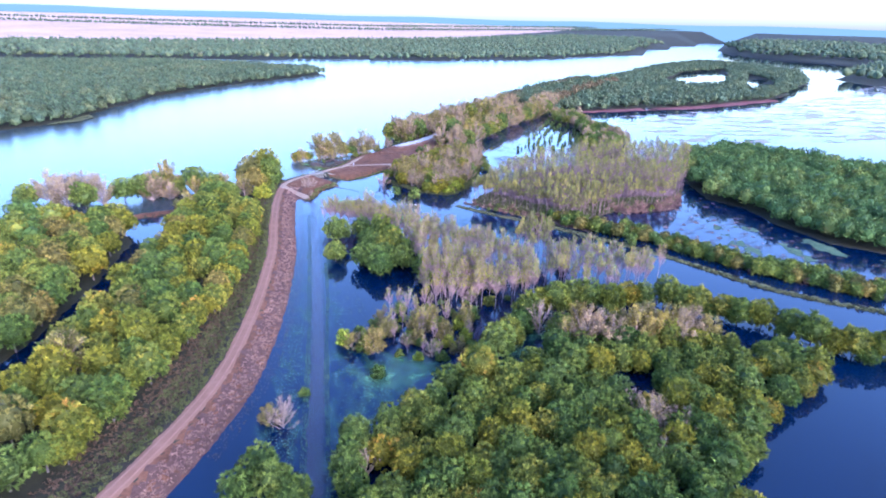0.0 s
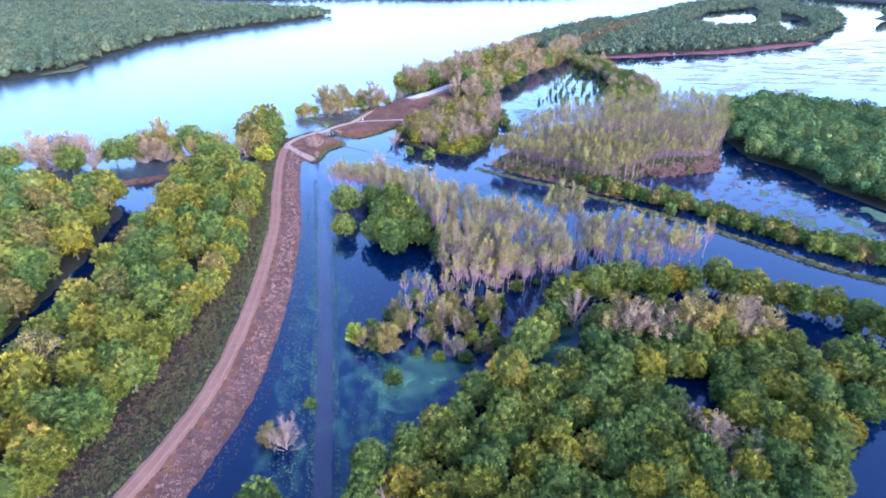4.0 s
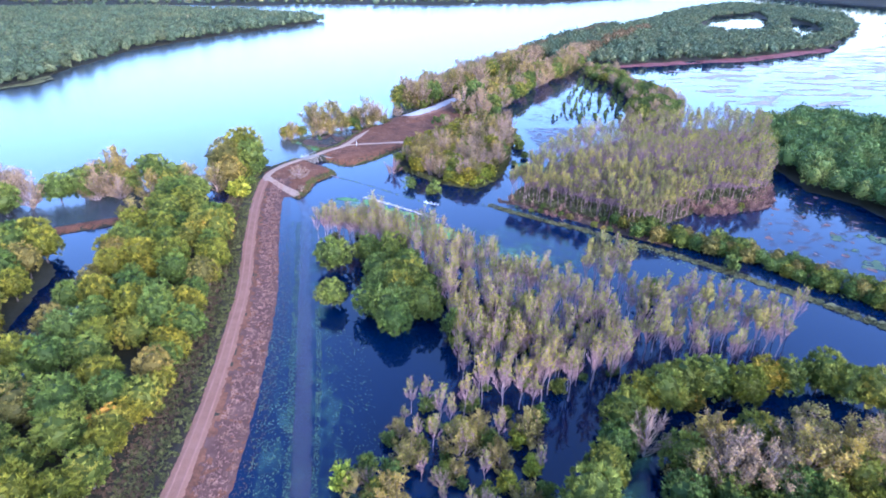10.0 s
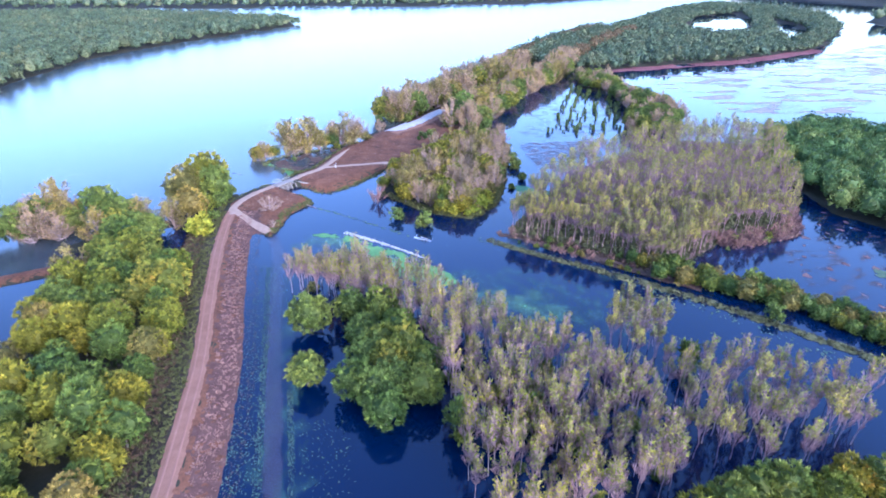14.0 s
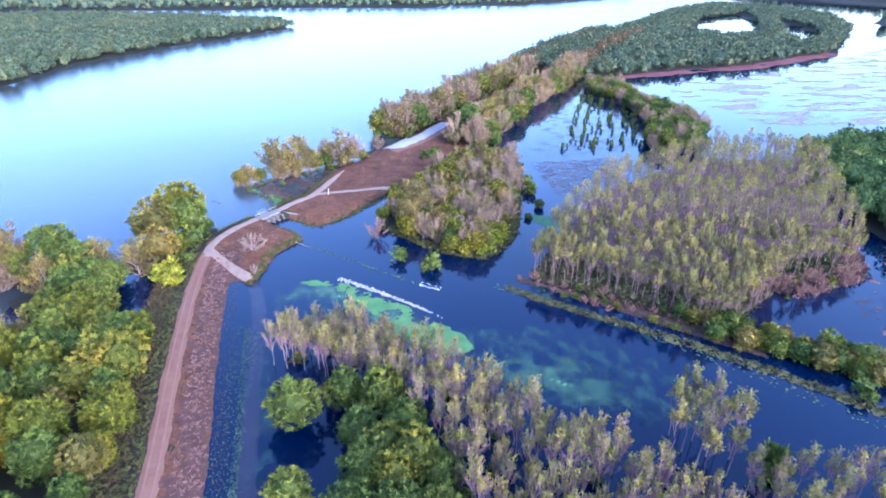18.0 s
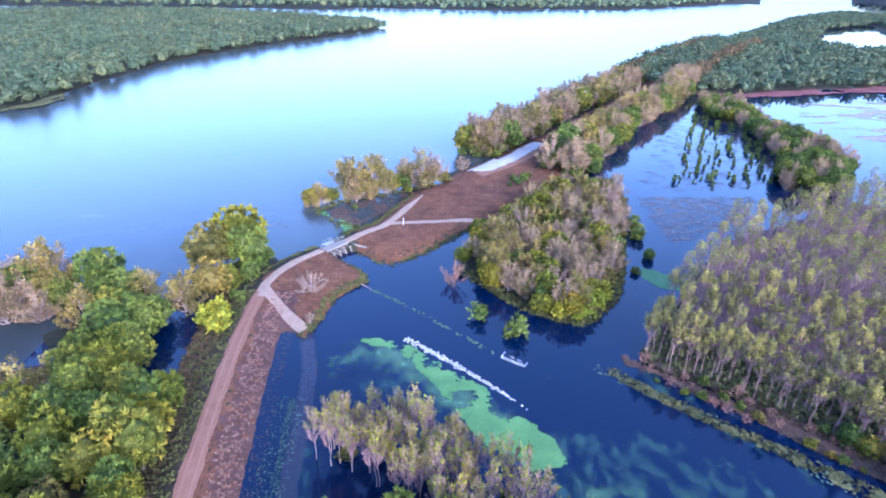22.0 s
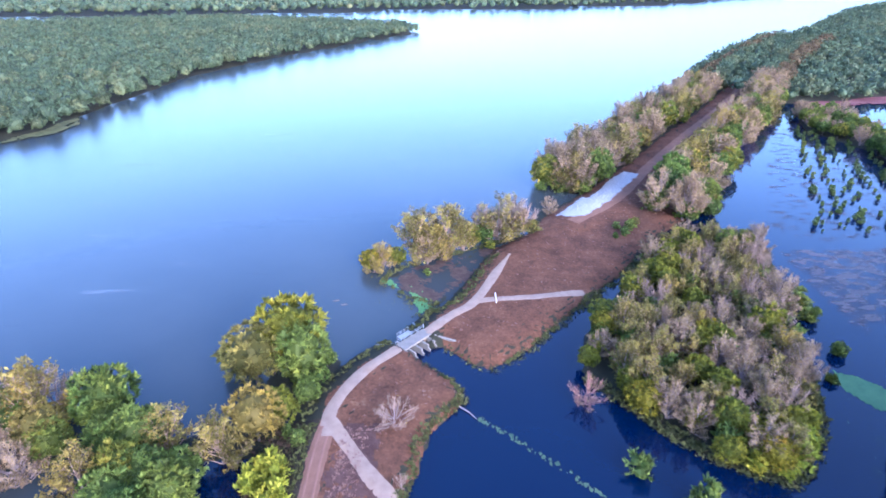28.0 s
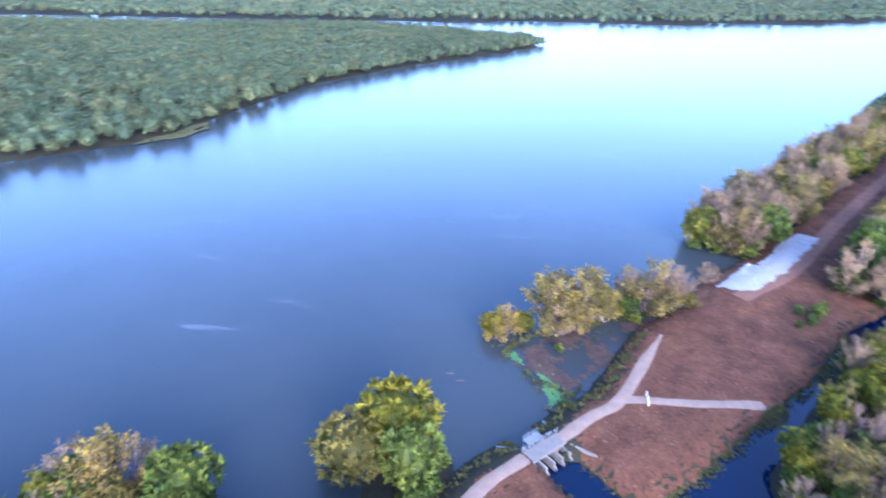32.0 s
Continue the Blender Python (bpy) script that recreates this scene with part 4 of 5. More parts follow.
# trees standing in the flooded strip beside the levee
for x, y, s in ((-7.5, 90, 1.3), (-8, 71, 1.0)):
    DARK.plant(x, y, s * 0.95, label="rounded dark green tree standing alone in flood water")
plant_mix(poly((2, 93), (9, 90), (4, 83), (12, 82), (5, 74), (13, 73), (2, 66), (9, 64), (15, 62), (7, 57), (16, 70), (8, 78), (9, 70), (6, 62)), ((DARK, 1), (MAPLE, 1)), 9, (0.95, 1.15))
GHOST.plant(-17.5, -17, 0.85)
OLIVES.plant(-20.5, -15, 0.5)
plant_mix(poly((-23, -36), (-17, -36), (-20, -31), (-14, -39)), ((DARK, 2), (MAPLE, 1)), 10, (0.75, 0.95))
GHOST.plant(-1, -33, 0.7)
for x, y, k, s in ((-5, 15, LIME, 1.7), (-3, 13, OLIVES, 0.5), (-1, 14, GHOST, 0.5), (-1, 17, BUSH, 1.5), (0, 12, BUSH, 1.4), (7, 19, OLIVES, 0.6), (9, 21, BUSH, 1.2), (11, 20, SLIM, 0.8), (11, 12, GHOST, 0.5), (12, 14, BUSH, 1.3), (17, 6, GHOST, 0.6), (18, 9, BUSH, 1.4), (23, 20, SLIM, 0.8), (22, 17, OLIVES, 0.5),
                   (5, 24, OLIVES, 0.5), (13, 26, SLIM, 0.9), (15, 24, BUSH, 1.2), (16, 17, SLIM, 0.8), (3, -1, BUSH, 1.3), (-14, -6, BUSH, 0.9), (8, 30, SLIM, 0.8), (18, 28, SLIM, 0.9), (19, 23, LIME, 1.3)):
    k.plant(x, y, s)
plant_mix(scatter(poly((2, 30), (20, 32), (30, 24), (28, 8), (16, 2), (0, 10)), 4.4, 144), ((SLIM, 3), (OLIVES, 1.6)), 145, (0.45, 0.75))
plant_mix(scatter(poly((2, 30), (20, 32), (34, 24), (30, 8), (16, 2), (0, 10)), 5.0, 146), ((BUSH, 3), (LIME, 1)), 147, (0.8, 1.5))
# bare poplar stand in the water
STAND = poly((-13, 110), (0, 115), (16, 105), (30, 89), (47, 69), (57, 59), (56, 46), (53, 33), (36, 28), (24, 26), (17, 36), (20, 48), (20, 62), (18, 76), (12, 90), (2, 100))
pts = scatter(STAND, 2.5, 11)
plant_mix(pts, ((SLIM, 1),), 12, (0.75, 1.15))
plant_mix(scatter(poly((-14, 108), (-10, 116), (2, 117), (14, 108), (14, 96), (4, 98), (-4, 104)), 2.6, 148), ((SLIM, 1),), 149, (0.75, 1.05))
pts = scatter(poly((57, 72), (60, 77), (68, 75), (71, 69), (68, 64), (59, 64)), 2.7, 13)
plant_mix(pts, ((SLIM, 3), (POPLAR, 2)), 13, (0.95, 1.2))
for x, y, s in ((20, 51, 2.2), (26, 48, 1.5), (34, 52, 1.8), (35, 48, 1.5), (73, 62, 1.8), (29, 58, 1.4), (40, 44, 1.4)):
    BUSH.plant(x, y, s, tall=1.5, label="narrow green shrub among flooded poplars")
pts = scatter(poly((62, 60), (74, 60), (90, 53), (102, 46), (90, 35), (70, 33), (58, 38), (60, 50)), 2.9, 14, holes=(poly((57, 60), (63, 61), (64, 50), (60, 48)),))
plant_mix(pts, ((SLIM, 3), (POPLAR, 1)), 15, (0.8, 1.1))

plant_mix(scatter(STAND, 6.2, 150), ((BUSH, 1),), 151, (0.7, 1.3))
# hedge line and the wood to the south-east
hl = resample(HEDGE, 4.6)
plant_mix(hl + rng.normal(0, 1.2, hl.shape), ((MAPLE, 5), (GOLDEN, 1.2), (DARK, 2)), 16, (0.9, 1.15))
plant_mix(hl[::2] + rng.normal(0, 2.5, hl[::2].shape), ((MAPLE, 3), (GOLDEN, 1)), 17, (0.55, 0.8))
pts = scatter(FOREST_SE, 3.7, 18, holes=(poly((57, -7), (64, -8), (66, -18), (60, -22), (56, -16)), poly((53, -22), (60, -24), (63, -34), (55, -38)), poly((26, 2), (42, 10), (45, 0), (30, -7))))
near = pts[pts[:, 1] > -58]
plant_mix(near, ((MAPLE, 7), (DARK, 2.6), (GOLDEN, 2.4)), 19, (0.7, 0.98))
woods("south_woods", pts[pts[:, 1] <= -58], LOW, W_GREEN, "green flooded woods", "woods", 20)
plant_mix(poly((48, 14), (53, 10), (58, 12), (63, 9), (68, 13), (73, 9), (78, 12), (83, 7), (89, 8), (58, 5), (64, 4), (71, 4), (77, 3), (84, 2), (92, 4), (53, 5)), ((COTTON, 3), (OLIVES, 2.5), (GHOST, 1), (MAPLE, 0.8)), 21, (0.9, 1.15))
plant_mix(poly((53, -24), (59, -27), (59, -32), (62, -34), (55, -38), (57, -22), (64, -30)), ((GHOST, 3), (COTTON, 1)), 22, (0.6, 0.85))
for x, y, s in ((57, -36, 1.6), (54, -28, 1.3), (62, -28, 1.5), (59, -21, 1.3), (60, -37, 1.5)):
    BUSH.plant(x, y, s)
woods("pond_woods", scatter(poly((100, -52), (150, -46), (150, -100), (95, -100)), 6, 23), LOW, W_DEEP, "dark green woods beyond a pond", "woods", 24)

# reedy bank with bushes
for p in scatter(poly((52, 138), (74, 121), (92, 105), (106, 96), (120, 84), (132, 66), (144, 52), (158, 41), (172, 28), (164, 22), (138, 44), (127, 60), (114, 78), (101, 90), (88, 100), (70, 116), (50, 133)), 2.35, 24):
    q = rng.uniform()
    if q < 0.06 and p[0] > 78:
        (OLIVES if q < 0.03 else MAPLE).plant(p[0], p[1], rng.uniform(0.35, 0.55))
    elif p[0] < 84:
        if q < 0.42:
            RUST.plant(p[0], p[1], rng.uniform(0.35, 0.6))
        elif q < 0.78:
            BUSH.plant(p[0], p[1], rng.uniform(0.4, 0.9))
    elif q < 0.16:
        RUST.plant(p[0], p[1], rng.uniform(0.4, 0.65))
    else:
        THICKET.plant(p[0], p[1], rng.uniform(0.9, 1.4))
for p in scatter(poly((112, 117), (119, 112), (140, 116), (160, 132), (166, 142), (146, 123), (121, 120)), 3.0, 38):
    (RUST if rng.uniform() < 0.75 else BUSH).plant(p[0], p[1], rng.uniform(0.5, 0.9))
BUSH.plant(106, 77, 1.5)
for x, y, s in ((20.5, 153, 1.7), (28.5, 146, 2.0), (77, 205, 1.9), (76, 199, 1.6), (68, 176, 1.0)):
    BUSH.plant(x, y, s, label="lone green bush standing in dark flood water")
for p in poly((142, 53), (148, 50), (153, 47), (158, 41), (160, 33), (167, 27), (172, 30)):
    BUSH.plant(p[0], p[1], rng.uniform(1.2, 1.9))

# poplar plantation
pts = scatter(POPLARS, 3.0, 25)
order = np.argsort(pts @ np.array([0.35, 1.0]))
near, far = pts[order[:180]], pts[order[180:]]
plant_mix(near, ((POPLAR, 1),), 26, (0.8, 1.0))
STEMS = [brush(sd, 11.6, 1.6, 6, 12, 1.2, 0.06, 0, radius=0.12, low=0.3, belly=0.7) for sd in (121, 122, 123, 124)]
for stem in STEMS:
    stem[0].join(stem[1])
for nm, soups, mt, lb in (("poplar_trunks", [k[0] for k in STEMS], M_POPTWIG, "pale trunks of a dense young poplar stand"), ("poplar_twigs", [k[2] for k in STEMS], M_POPTWIG, "bare twigs of a dense young poplar stand"),
                          ("poplar_crowns", [teardrop(sd, 120, 8.8, 12.3, 1.45, 0.52) for sd in (121, 122, 123, 124)], W_OLIVE, "thin olive crowns of a young poplar stand")):
    woods(nm, far, soups, mt, lb, "poplar stand", 27)
woods("east_woods", scatter(WOOD_E, 4.8, 28), LOW, W_EAST, "dark green flooded woods", "woods", 29)

edge = resample(POPLARS[:4], 1.7)
plant_mix(edge + np.random.default_rng(38).uniform(0.5, 5.0, edge.shape) * (0.5, 0.9), ((POPLAR, 1),), 41, (0.75, 1.0))

# wooded knoll in the flood water
pts = scatter(GROVE, 4.2, 30, margin=2.6)
east = (pts - np.array([44.0, 147.0])) @ np.array([0.9, -0.42])
bare = (east > -6) & (pts[:, 0] + pts[:, 1] > 205)
plant_mix(pts[bare], ((COTTON, 5), (GHOST, 4), (OLIVES, 2), (GOLDEN, 0.5)), 31, (0.66, 0.92))
plant_mix(pts[~bare], ((COTTON, 3.5), (OLIVES, 3.5), (GHOST, 1.5), (GOLDEN, 1.8), (MAPLE, 0.4)), 131, (0.66, 0.92))
for x, y, s in ((18, 181, 0.6), (25, 167, 0.85), (47, 184, 0.9), (60, 190, 1.05), (43, 153, 0.8), (49, 219, 0.9), (35, 206, 0.85), (76, 232, 0.9)):
    GOLDEN.plant(x, y, s, label="bright yellow tree on a wooded knoll")
for x, y, s in ((25, 196, 0.85), (75, 185, 0.45), (77, 204, 0.45), (51, 209, 0.7), (23, 190, 0.6)):
    MAPLE.plant(x, y, s)
for p in scatter(GROVE, 7.0, 39, margin=1.5):
    BUSH.plant(p[0], p[1], rng.uniform(1.3, 2.2))
for x, y in ((40, 153), (45, 152), (48, 155), (46, 157)):
    LIME.plant(x, y, rng.uniform(1.1, 1.6))
for x, y, s in ((42, 154, 1.7), (47, 154, 1.9), (51, 158, 1.6), (38, 156, 1.4), (54, 162, 1.6)):
    LIME.plant(x, y, s, label="bright yellow-green bush on the edge of a wooded knoll")
for x, y, s in ((36, 155, 0.65), (51, 161, 0.7), (42, 157, 0.75), (33, 163, 0.6), (46, 160, 0.65), (24, 172, 0.7)):
    GOLDEN.plant(x, y, s, label="bright yellow tree on a wooded knoll")
RUST.plant(15, 170, 1.4)
SPREAD.plant(-22.5, 163.5, 1.0, label="low spreading leafless pale shrub on dead grass")
# willows in the river shallows
for x, y, k, s in ((-33, 226, GOLDEN, 0.8), (-30, 227, OLIVES, 0.8), (-32, 224, OLIVES, 0.6), (-26, 229, GOLDEN, 0.7), (-20, 231, OLIVES, 1.5), (-16, 232, FADING, 1.25), (-17, 229, COTTON, 0.95), (-11, 235, OLIVES, 1.5), (-12, 231, OLIVES, 0.7), (-6, 237, OLIVES, 0.95), (-4, 239, MAPLE, 0.8), (0, 241, MAPLE, 0.8),
                   (1, 245, COTTON, 1.15), (5, 244, OLIVES, 1.5), (10, 248, COTTON, 1.2), (14, 249, GHOST, 1.1), (16, 247, BUSH, 1.5), (24, 262, COTTON, 0.6), (-17, 222, BUSH, 0.7), (2, 238, BUSH, 1.0)):
    k.plant(x, y, s)
# tree rows on both sides of the long levee
for off, seed in ((-14, 32), (-22, 33), (-29, 50), (14, 34), (23, 35)):
    line = resample(LEVEE_N[:7], 6.4)
    t = unit(np.gradient(line, axis=0))
    nrm = np.stack([t[:, 1], -t[:, 0]], -1)
    rp = line + nrm * off + np.random.default_rng(seed).normal(0, 1.5, line.shape)
    rp = rp[rp[:, 1] > (284 - 0.25 * (off + 14) if off < 0 else 268 - off * 0.6)]
    near, far = rp[rp[:, 1] < 470], rp[rp[:, 1] >= 470]
    plant_mix(near, ((COTTON, 5), (OLIVES, 2), (FADING, 1.5), (MAPLE, 1.5), (DARK, 1.5)), seed, (1.15, 1.5))
    woods("levee_woods", far, LOW, W_TAN if seed % 2 else W_FAR, "autumn trees along a levee", "woods", seed, (1.2, 1.6))
    for p in near[::2]:
        BUSH.plant(p[0] + rng.uniform(-3, 3), p[1] + rng.uniform(-3, 3), rng.uniform(1.6, 2.6))
for k, x, y, s in ((MAPLE, 33, 289, 1.15), (GOLDEN, 38, 287, 1.0), (DARK, 43, 287, 0.8), (MAPLE, 62, 262, 0.85), (MAPLE, 70, 257, 0.8), (DARK, 80, 262, 0.8)):
    k.plant(x, y, s)
for x, y, s in ((44, 243, 1.0), (47, 247, 1.2), (43, 248, 0.8), (50, 251, 0.9), (41, 241, 0.7)):
    BUSH.plant(x, y, s, label="dark shrub on the dead grass of a levee")
# planted rows in the water
ax = unit(np.array([60.0, 118.0]))
ay = np.array([ax[1], -ax[0]])
ORCH = poly((96, 256), (104, 247), (150, 249), (176, 292), (186, 332), (176, 372), (166, 373))
for a in np.arange(-10, 170, 4.2):
    for b in np.arange(0, 110, 6.6):
        p = np.array([98.0, 252.0]) + ax * a + ay * b + rng.normal(0, 1.1, 2)
        if inside(ORCH, p) and rng.uniform() < 0.85 and b > 8:
            SEEDLING.plant(p[0], p[1], rng.uniform(0.5, 1.35))
plant_mix(scatter(CLUMP_NE, 4.6, 36), ((DARK, 3), (COTTON, 2), (MAPLE, 1)), 37, (0.7, 1.0))

# far woods
pts = scatter(FAR_WOOD, 7.5, 40, holes=(POOL, POOL_B))
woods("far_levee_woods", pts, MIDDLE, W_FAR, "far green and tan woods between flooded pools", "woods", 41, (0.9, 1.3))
pts = scatter(ISLAND, 7.5, 42, limit=9000)
pts = pts[(pts[:, 0] > -1100) & (np.abs(pts[:, 0]) < pts[:, 1] * 1.6)]
near = np.hypot(pts[:, 0], pts[:, 1]) < 620
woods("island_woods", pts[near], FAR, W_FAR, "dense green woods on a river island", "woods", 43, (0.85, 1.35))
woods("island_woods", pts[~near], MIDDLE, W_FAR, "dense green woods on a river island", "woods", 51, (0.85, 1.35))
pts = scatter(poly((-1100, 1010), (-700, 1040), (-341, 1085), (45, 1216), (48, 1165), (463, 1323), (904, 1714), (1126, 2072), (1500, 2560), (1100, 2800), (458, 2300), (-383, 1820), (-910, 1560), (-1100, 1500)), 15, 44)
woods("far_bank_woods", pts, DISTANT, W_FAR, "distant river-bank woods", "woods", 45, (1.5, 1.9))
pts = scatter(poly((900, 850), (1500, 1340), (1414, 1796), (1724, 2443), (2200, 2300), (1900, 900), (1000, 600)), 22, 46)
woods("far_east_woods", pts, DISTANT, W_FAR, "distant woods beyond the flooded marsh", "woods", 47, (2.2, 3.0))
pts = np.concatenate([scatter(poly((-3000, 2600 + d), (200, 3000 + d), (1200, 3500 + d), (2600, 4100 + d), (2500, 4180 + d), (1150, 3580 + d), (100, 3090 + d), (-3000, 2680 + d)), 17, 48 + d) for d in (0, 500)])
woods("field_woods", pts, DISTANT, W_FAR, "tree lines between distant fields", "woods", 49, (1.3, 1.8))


# ---- floating mats, weeds and tufts ----
def wave_noise(xy, scale, seed, stretch_x=1.0):
    """Smooth noise from -1 to 1 out of turned waves."""
    r = np.random.default_rng(seed)
    out, amp, tot = 0.0, 1.0, 0.0
    for k in range(5):
        for _ in range(4):
            a, ph = r.uniform(0, 6.28), r.uniform(0, 6.28)
            out = out + amp * np.sin((xy[..., 0] * math.cos(a) / stretch_x + xy[..., 1] * math.sin(a)) * scale * 2**k + ph)
            tot += amp
        amp *= 0.68
    return out / tot * 2.4


def film(name, outline, amount, mat, label, category="floating weed", step=0.6, scale=0.3, seed=1, z=0.03, sx=1.0, soft=3.0):
    """A ragged sheet of floating stuff inside an outline, thinning out towards its edge."""
    lo, hi = outline.min(0), outline.max(0)
    xs, ys = np.arange(lo[0], hi[0] + step, step), np.arange(lo[1], hi[1] + step, step)
    g = np.stack(np.meshgrid(xs, ys, indexing="ij"), -1)
    c = (g[:-1, :-1] + g[1:, 1:]) / 2
    edge = np.clip(line_dist(outline, c, True) / soft, 0, 1)
    keep = inside(outline, c) & (wave_noise(c, scale, seed, sx) < (amount * 2 - 1) + (edge - 1) * 0.9)
    f = grid_faces(len(xs), len(ys))[keep.ravel()]
    used = np.unique(f)
    back = np.full(g.shape[0] * g.shape[1], -1)
    back[used] = np.arange(len(used))
    v = np.concatenate([g + rng.uniform(-0.35, 0.35, g.shape) * step, np.full((*g.shape[:2], 1), z)], -1).reshape(-1, 3)[used]
    v[:, 2] += rng.uniform(0, 0.03, len(v))
    return tagged(new(name, mesh_of(name, v, back[f], mat)), label, category, kind="stuff")


def skin(name, outline, mat, label, category="floating weed", step=2.0, soft=4.0, z=0.02):
    """A thin sheet on the water, with its nearness to the rim for the material."""
    lo, hi = outline.min(0), outline.max(0)
    xs, ys = np.arange(lo[0], hi[0] + step, step), np.arange(lo[1], hi[1] + step, step)
    g = np.stack(np.meshgrid(xs, ys, indexing="ij"), -1)
    keep = inside(outline, (g[:-1, :-1] + g[1:, 1:]) / 2)
    rim = np.where(inside(outline, g), np.clip(line_dist(outline, g, True) / soft, 0, 1), 0).ravel()
    f = grid_faces(len(xs), len(ys))[keep.ravel()]
    used = np.unique(f)
    back = np.full(g.shape[0] * g.shape[1], -1)
    back[used] = np.arange(len(used))
    v = np.concatenate([g, np.full((*g.shape[:2], 1), z)], -1).reshape(-1, 3)[used]
    return tagged(new(name, mesh_of(name, v, back[f], mat, rim[used])), label, category, kind="stuff")


def pads(name, centres, size, mat, label, category="floating weed"):
    """Small ragged floating patches."""
    vs, fs, n = [], [], 0
    for p in centres:
        k = int(rng.integers(6, 10))
        a = np.sort(rng.uniform(0, 6.28, k))
        q = rng.uniform(*size) * rng.uniform(0.5, 1.2, k)
        vs.append(np.c_[p[0] + np.cos(a) * q, p[1] + np.sin(a) * q * 1.3, np.full(k, 0.035 + rng.uniform(0, 0.02))])
        fs.append(list(range(n, n + k)))
        n += k
    return tagged(new(name, mesh_of(name, np.concatenate(vs), fs, mat)), label, category, kind="stuff")


def tufts(name, points, height, mat, label, category="grass", blades_n=8, lean=0.7, width=0.09):
    """Clumps of blades standing on the ground."""
    r = np.random.default_rng(len(points))
    b = np.repeat(np.c_[points, ground_z(points)], blades_n, 0)
    b[:, :2] += r.normal(0, 0.12, (len(b), 2))
    w = unit(r.normal(size=b.shape) * (lean, lean, 0.2) + (0, 0, 0.8))
    size = np.repeat(r.uniform(*height, len(points)), blades_n) * r.uniform(0.7, 1.2, len(b))
    v, f = blades(r, b, w, size, size * width * 2)
    return tagged(new(name, mesh_of(name, v, f, mat)), label, category, kind="stuff")


def along(line, count, side, spread, seed, ends=(0.0, 1.0)):
    r = np.random.default_rng(seed)
    p = resample(line, 1.0)
    t = unit(np.gradient(p, axis=0))
    nrm = np.stack([t[:, 1], -t[:, 0]], -1)
    q = r.uniform((len(p) - 2) * ends[0], (len(p) - 2) * ends[1], count)
    i = q.astype(int)
    return p[i] + (p[i + 1] - p[i]) * (q - i)[:, None] + nrm[i] * (side + r.uniform(-spread, spread, count))[:, None]


def above_water(pts, least=0.08):
    return pts[ground_z(pts) > least]


tufts("straw_tufts", above_water(along(ROAD_S, 2600, 5.6, 2.4, 201)), (0.3, 0.62), M_TUFT, "pale straw tufts on a brown levee slope", lean=1.2, blades_n=10)
tufts("weed_clumps", above_water(along(ROAD_S, 6400, -6.5, 4.6, 202), -0.1), (0.25, 0.75), M_WEEDS, "green and brown weeds on a levee slope", "weeds")
tufts("brown_stalks", above_water(along(ROAD_S, 5200, -10.0, 5.0, 203), -0.1), (0.3, 0.8), M_TUFTY, "dead brown stalks on a levee slope", "weeds")
hp = np.concatenate([scatter(HEAD, 0.9, 204), scatter(NORTH, 0.95, 205)])
hp = hp[(line_dist(resample(ROAD_N, 2.0), hp) > 2.6) & (line_dist(SPUR, hp) > 2.0) & (line_dist(BRANCH, hp) > 1.7)]
tufts("dead_grass_clumps", above_water(hp, 0.1), (0.15, 0.38), M_BROWN, "reddish brown dead grass on a levee", lean=0.9)
tufts("pale_grass_clumps", above_water(hp[::4] + 0.3, 0.1), (0.2, 0.45), M_TUFT, "pale straw tufts among dead grass on a levee", lean=1.1)
edge_pts = np.concatenate([along(np.vstack([NORTH[1:9]]), 500, 1.0, 1.2, 206), along(HEAD[2:8], 260, -0.6, 1.0, 207), along(ROAD_N, 300, -4.5, 1.5, 208)])
tufts("shore_weeds", edge_pts, (0.4, 1.0), M_WEEDS, "green weeds at the foot of a levee", "weeds")
tufts("bank_reeds", np.concatenate([along(poly((47, 132.5), (53.5, 125), (64, 115.5), (71, 109.5), (83.5, 98), (99, 82), (116, 61), (137, 31), (171, 6)), 2400, 0, 1.5, 209), along(POPLARS[:4], 700, -1.5, 2.0, 210), along(POPLARS[3:6], 500, -1.0, 2.5, 211)]),
      (0.2, 0.75), M_REEDY, "green and brown reeds on a low bank", "reeds")
tufts("grove_weeds", np.concatenate([along(GROVE[:8], 900, -1.0, 1.5, 212), along(SHOAL[:6], 700, -3.0, 4.0, 213)]), (0.5, 1.3), M_WEEDS, "low weeds round a wooded knoll", "weeds")
tufts("reed_fringe", along(poly((119, 118), (147, 121), (160, 136)), 900, -1.5, 4.0, 214), (0.8, 1.8), M_MUDMAT, "reddish reeds at the edge of a poplar stand", "reeds")

fringe = poly((51, 138), (74, 121), (92, 105), (100, 97), (96, 92), (86, 101), (70, 117.5), (51, 134.5))
film("reed_bank", BANK_E, 0.56, M_REEDY, "low ragged bank of reeds and weeds in flood water", "grass bank", step=0.4, scale=1.1, seed=41, z=0.1, soft=0.9)
film("fringe_mat", fringe, 0.9, M_SHOAL, "dark brown reed mat at the edge of a poplar stand", "reed mat", step=0.6, scale=0.3, seed=16, z=0.06, soft=1.5)
tufts("fringe_reeds", scatter(fringe, 0.75, 143), (0.5, 1.3), M_TUFTY, "brown reeds at the edge of a poplar stand", "reeds", blades_n=9)
under = scatter(poly((55, 137), (76, 120), (92, 105), (119, 119), (147, 122), (158, 134), (140, 136), (112, 132), (92, 122), (78, 134), (66, 148)), 0.9, 142)
tufts("undergrowth", under, (0.8, 2.2), M_REEDY, "brown and green undergrowth below young poplars", "undergrowth", blades_n=9, width=0.11)
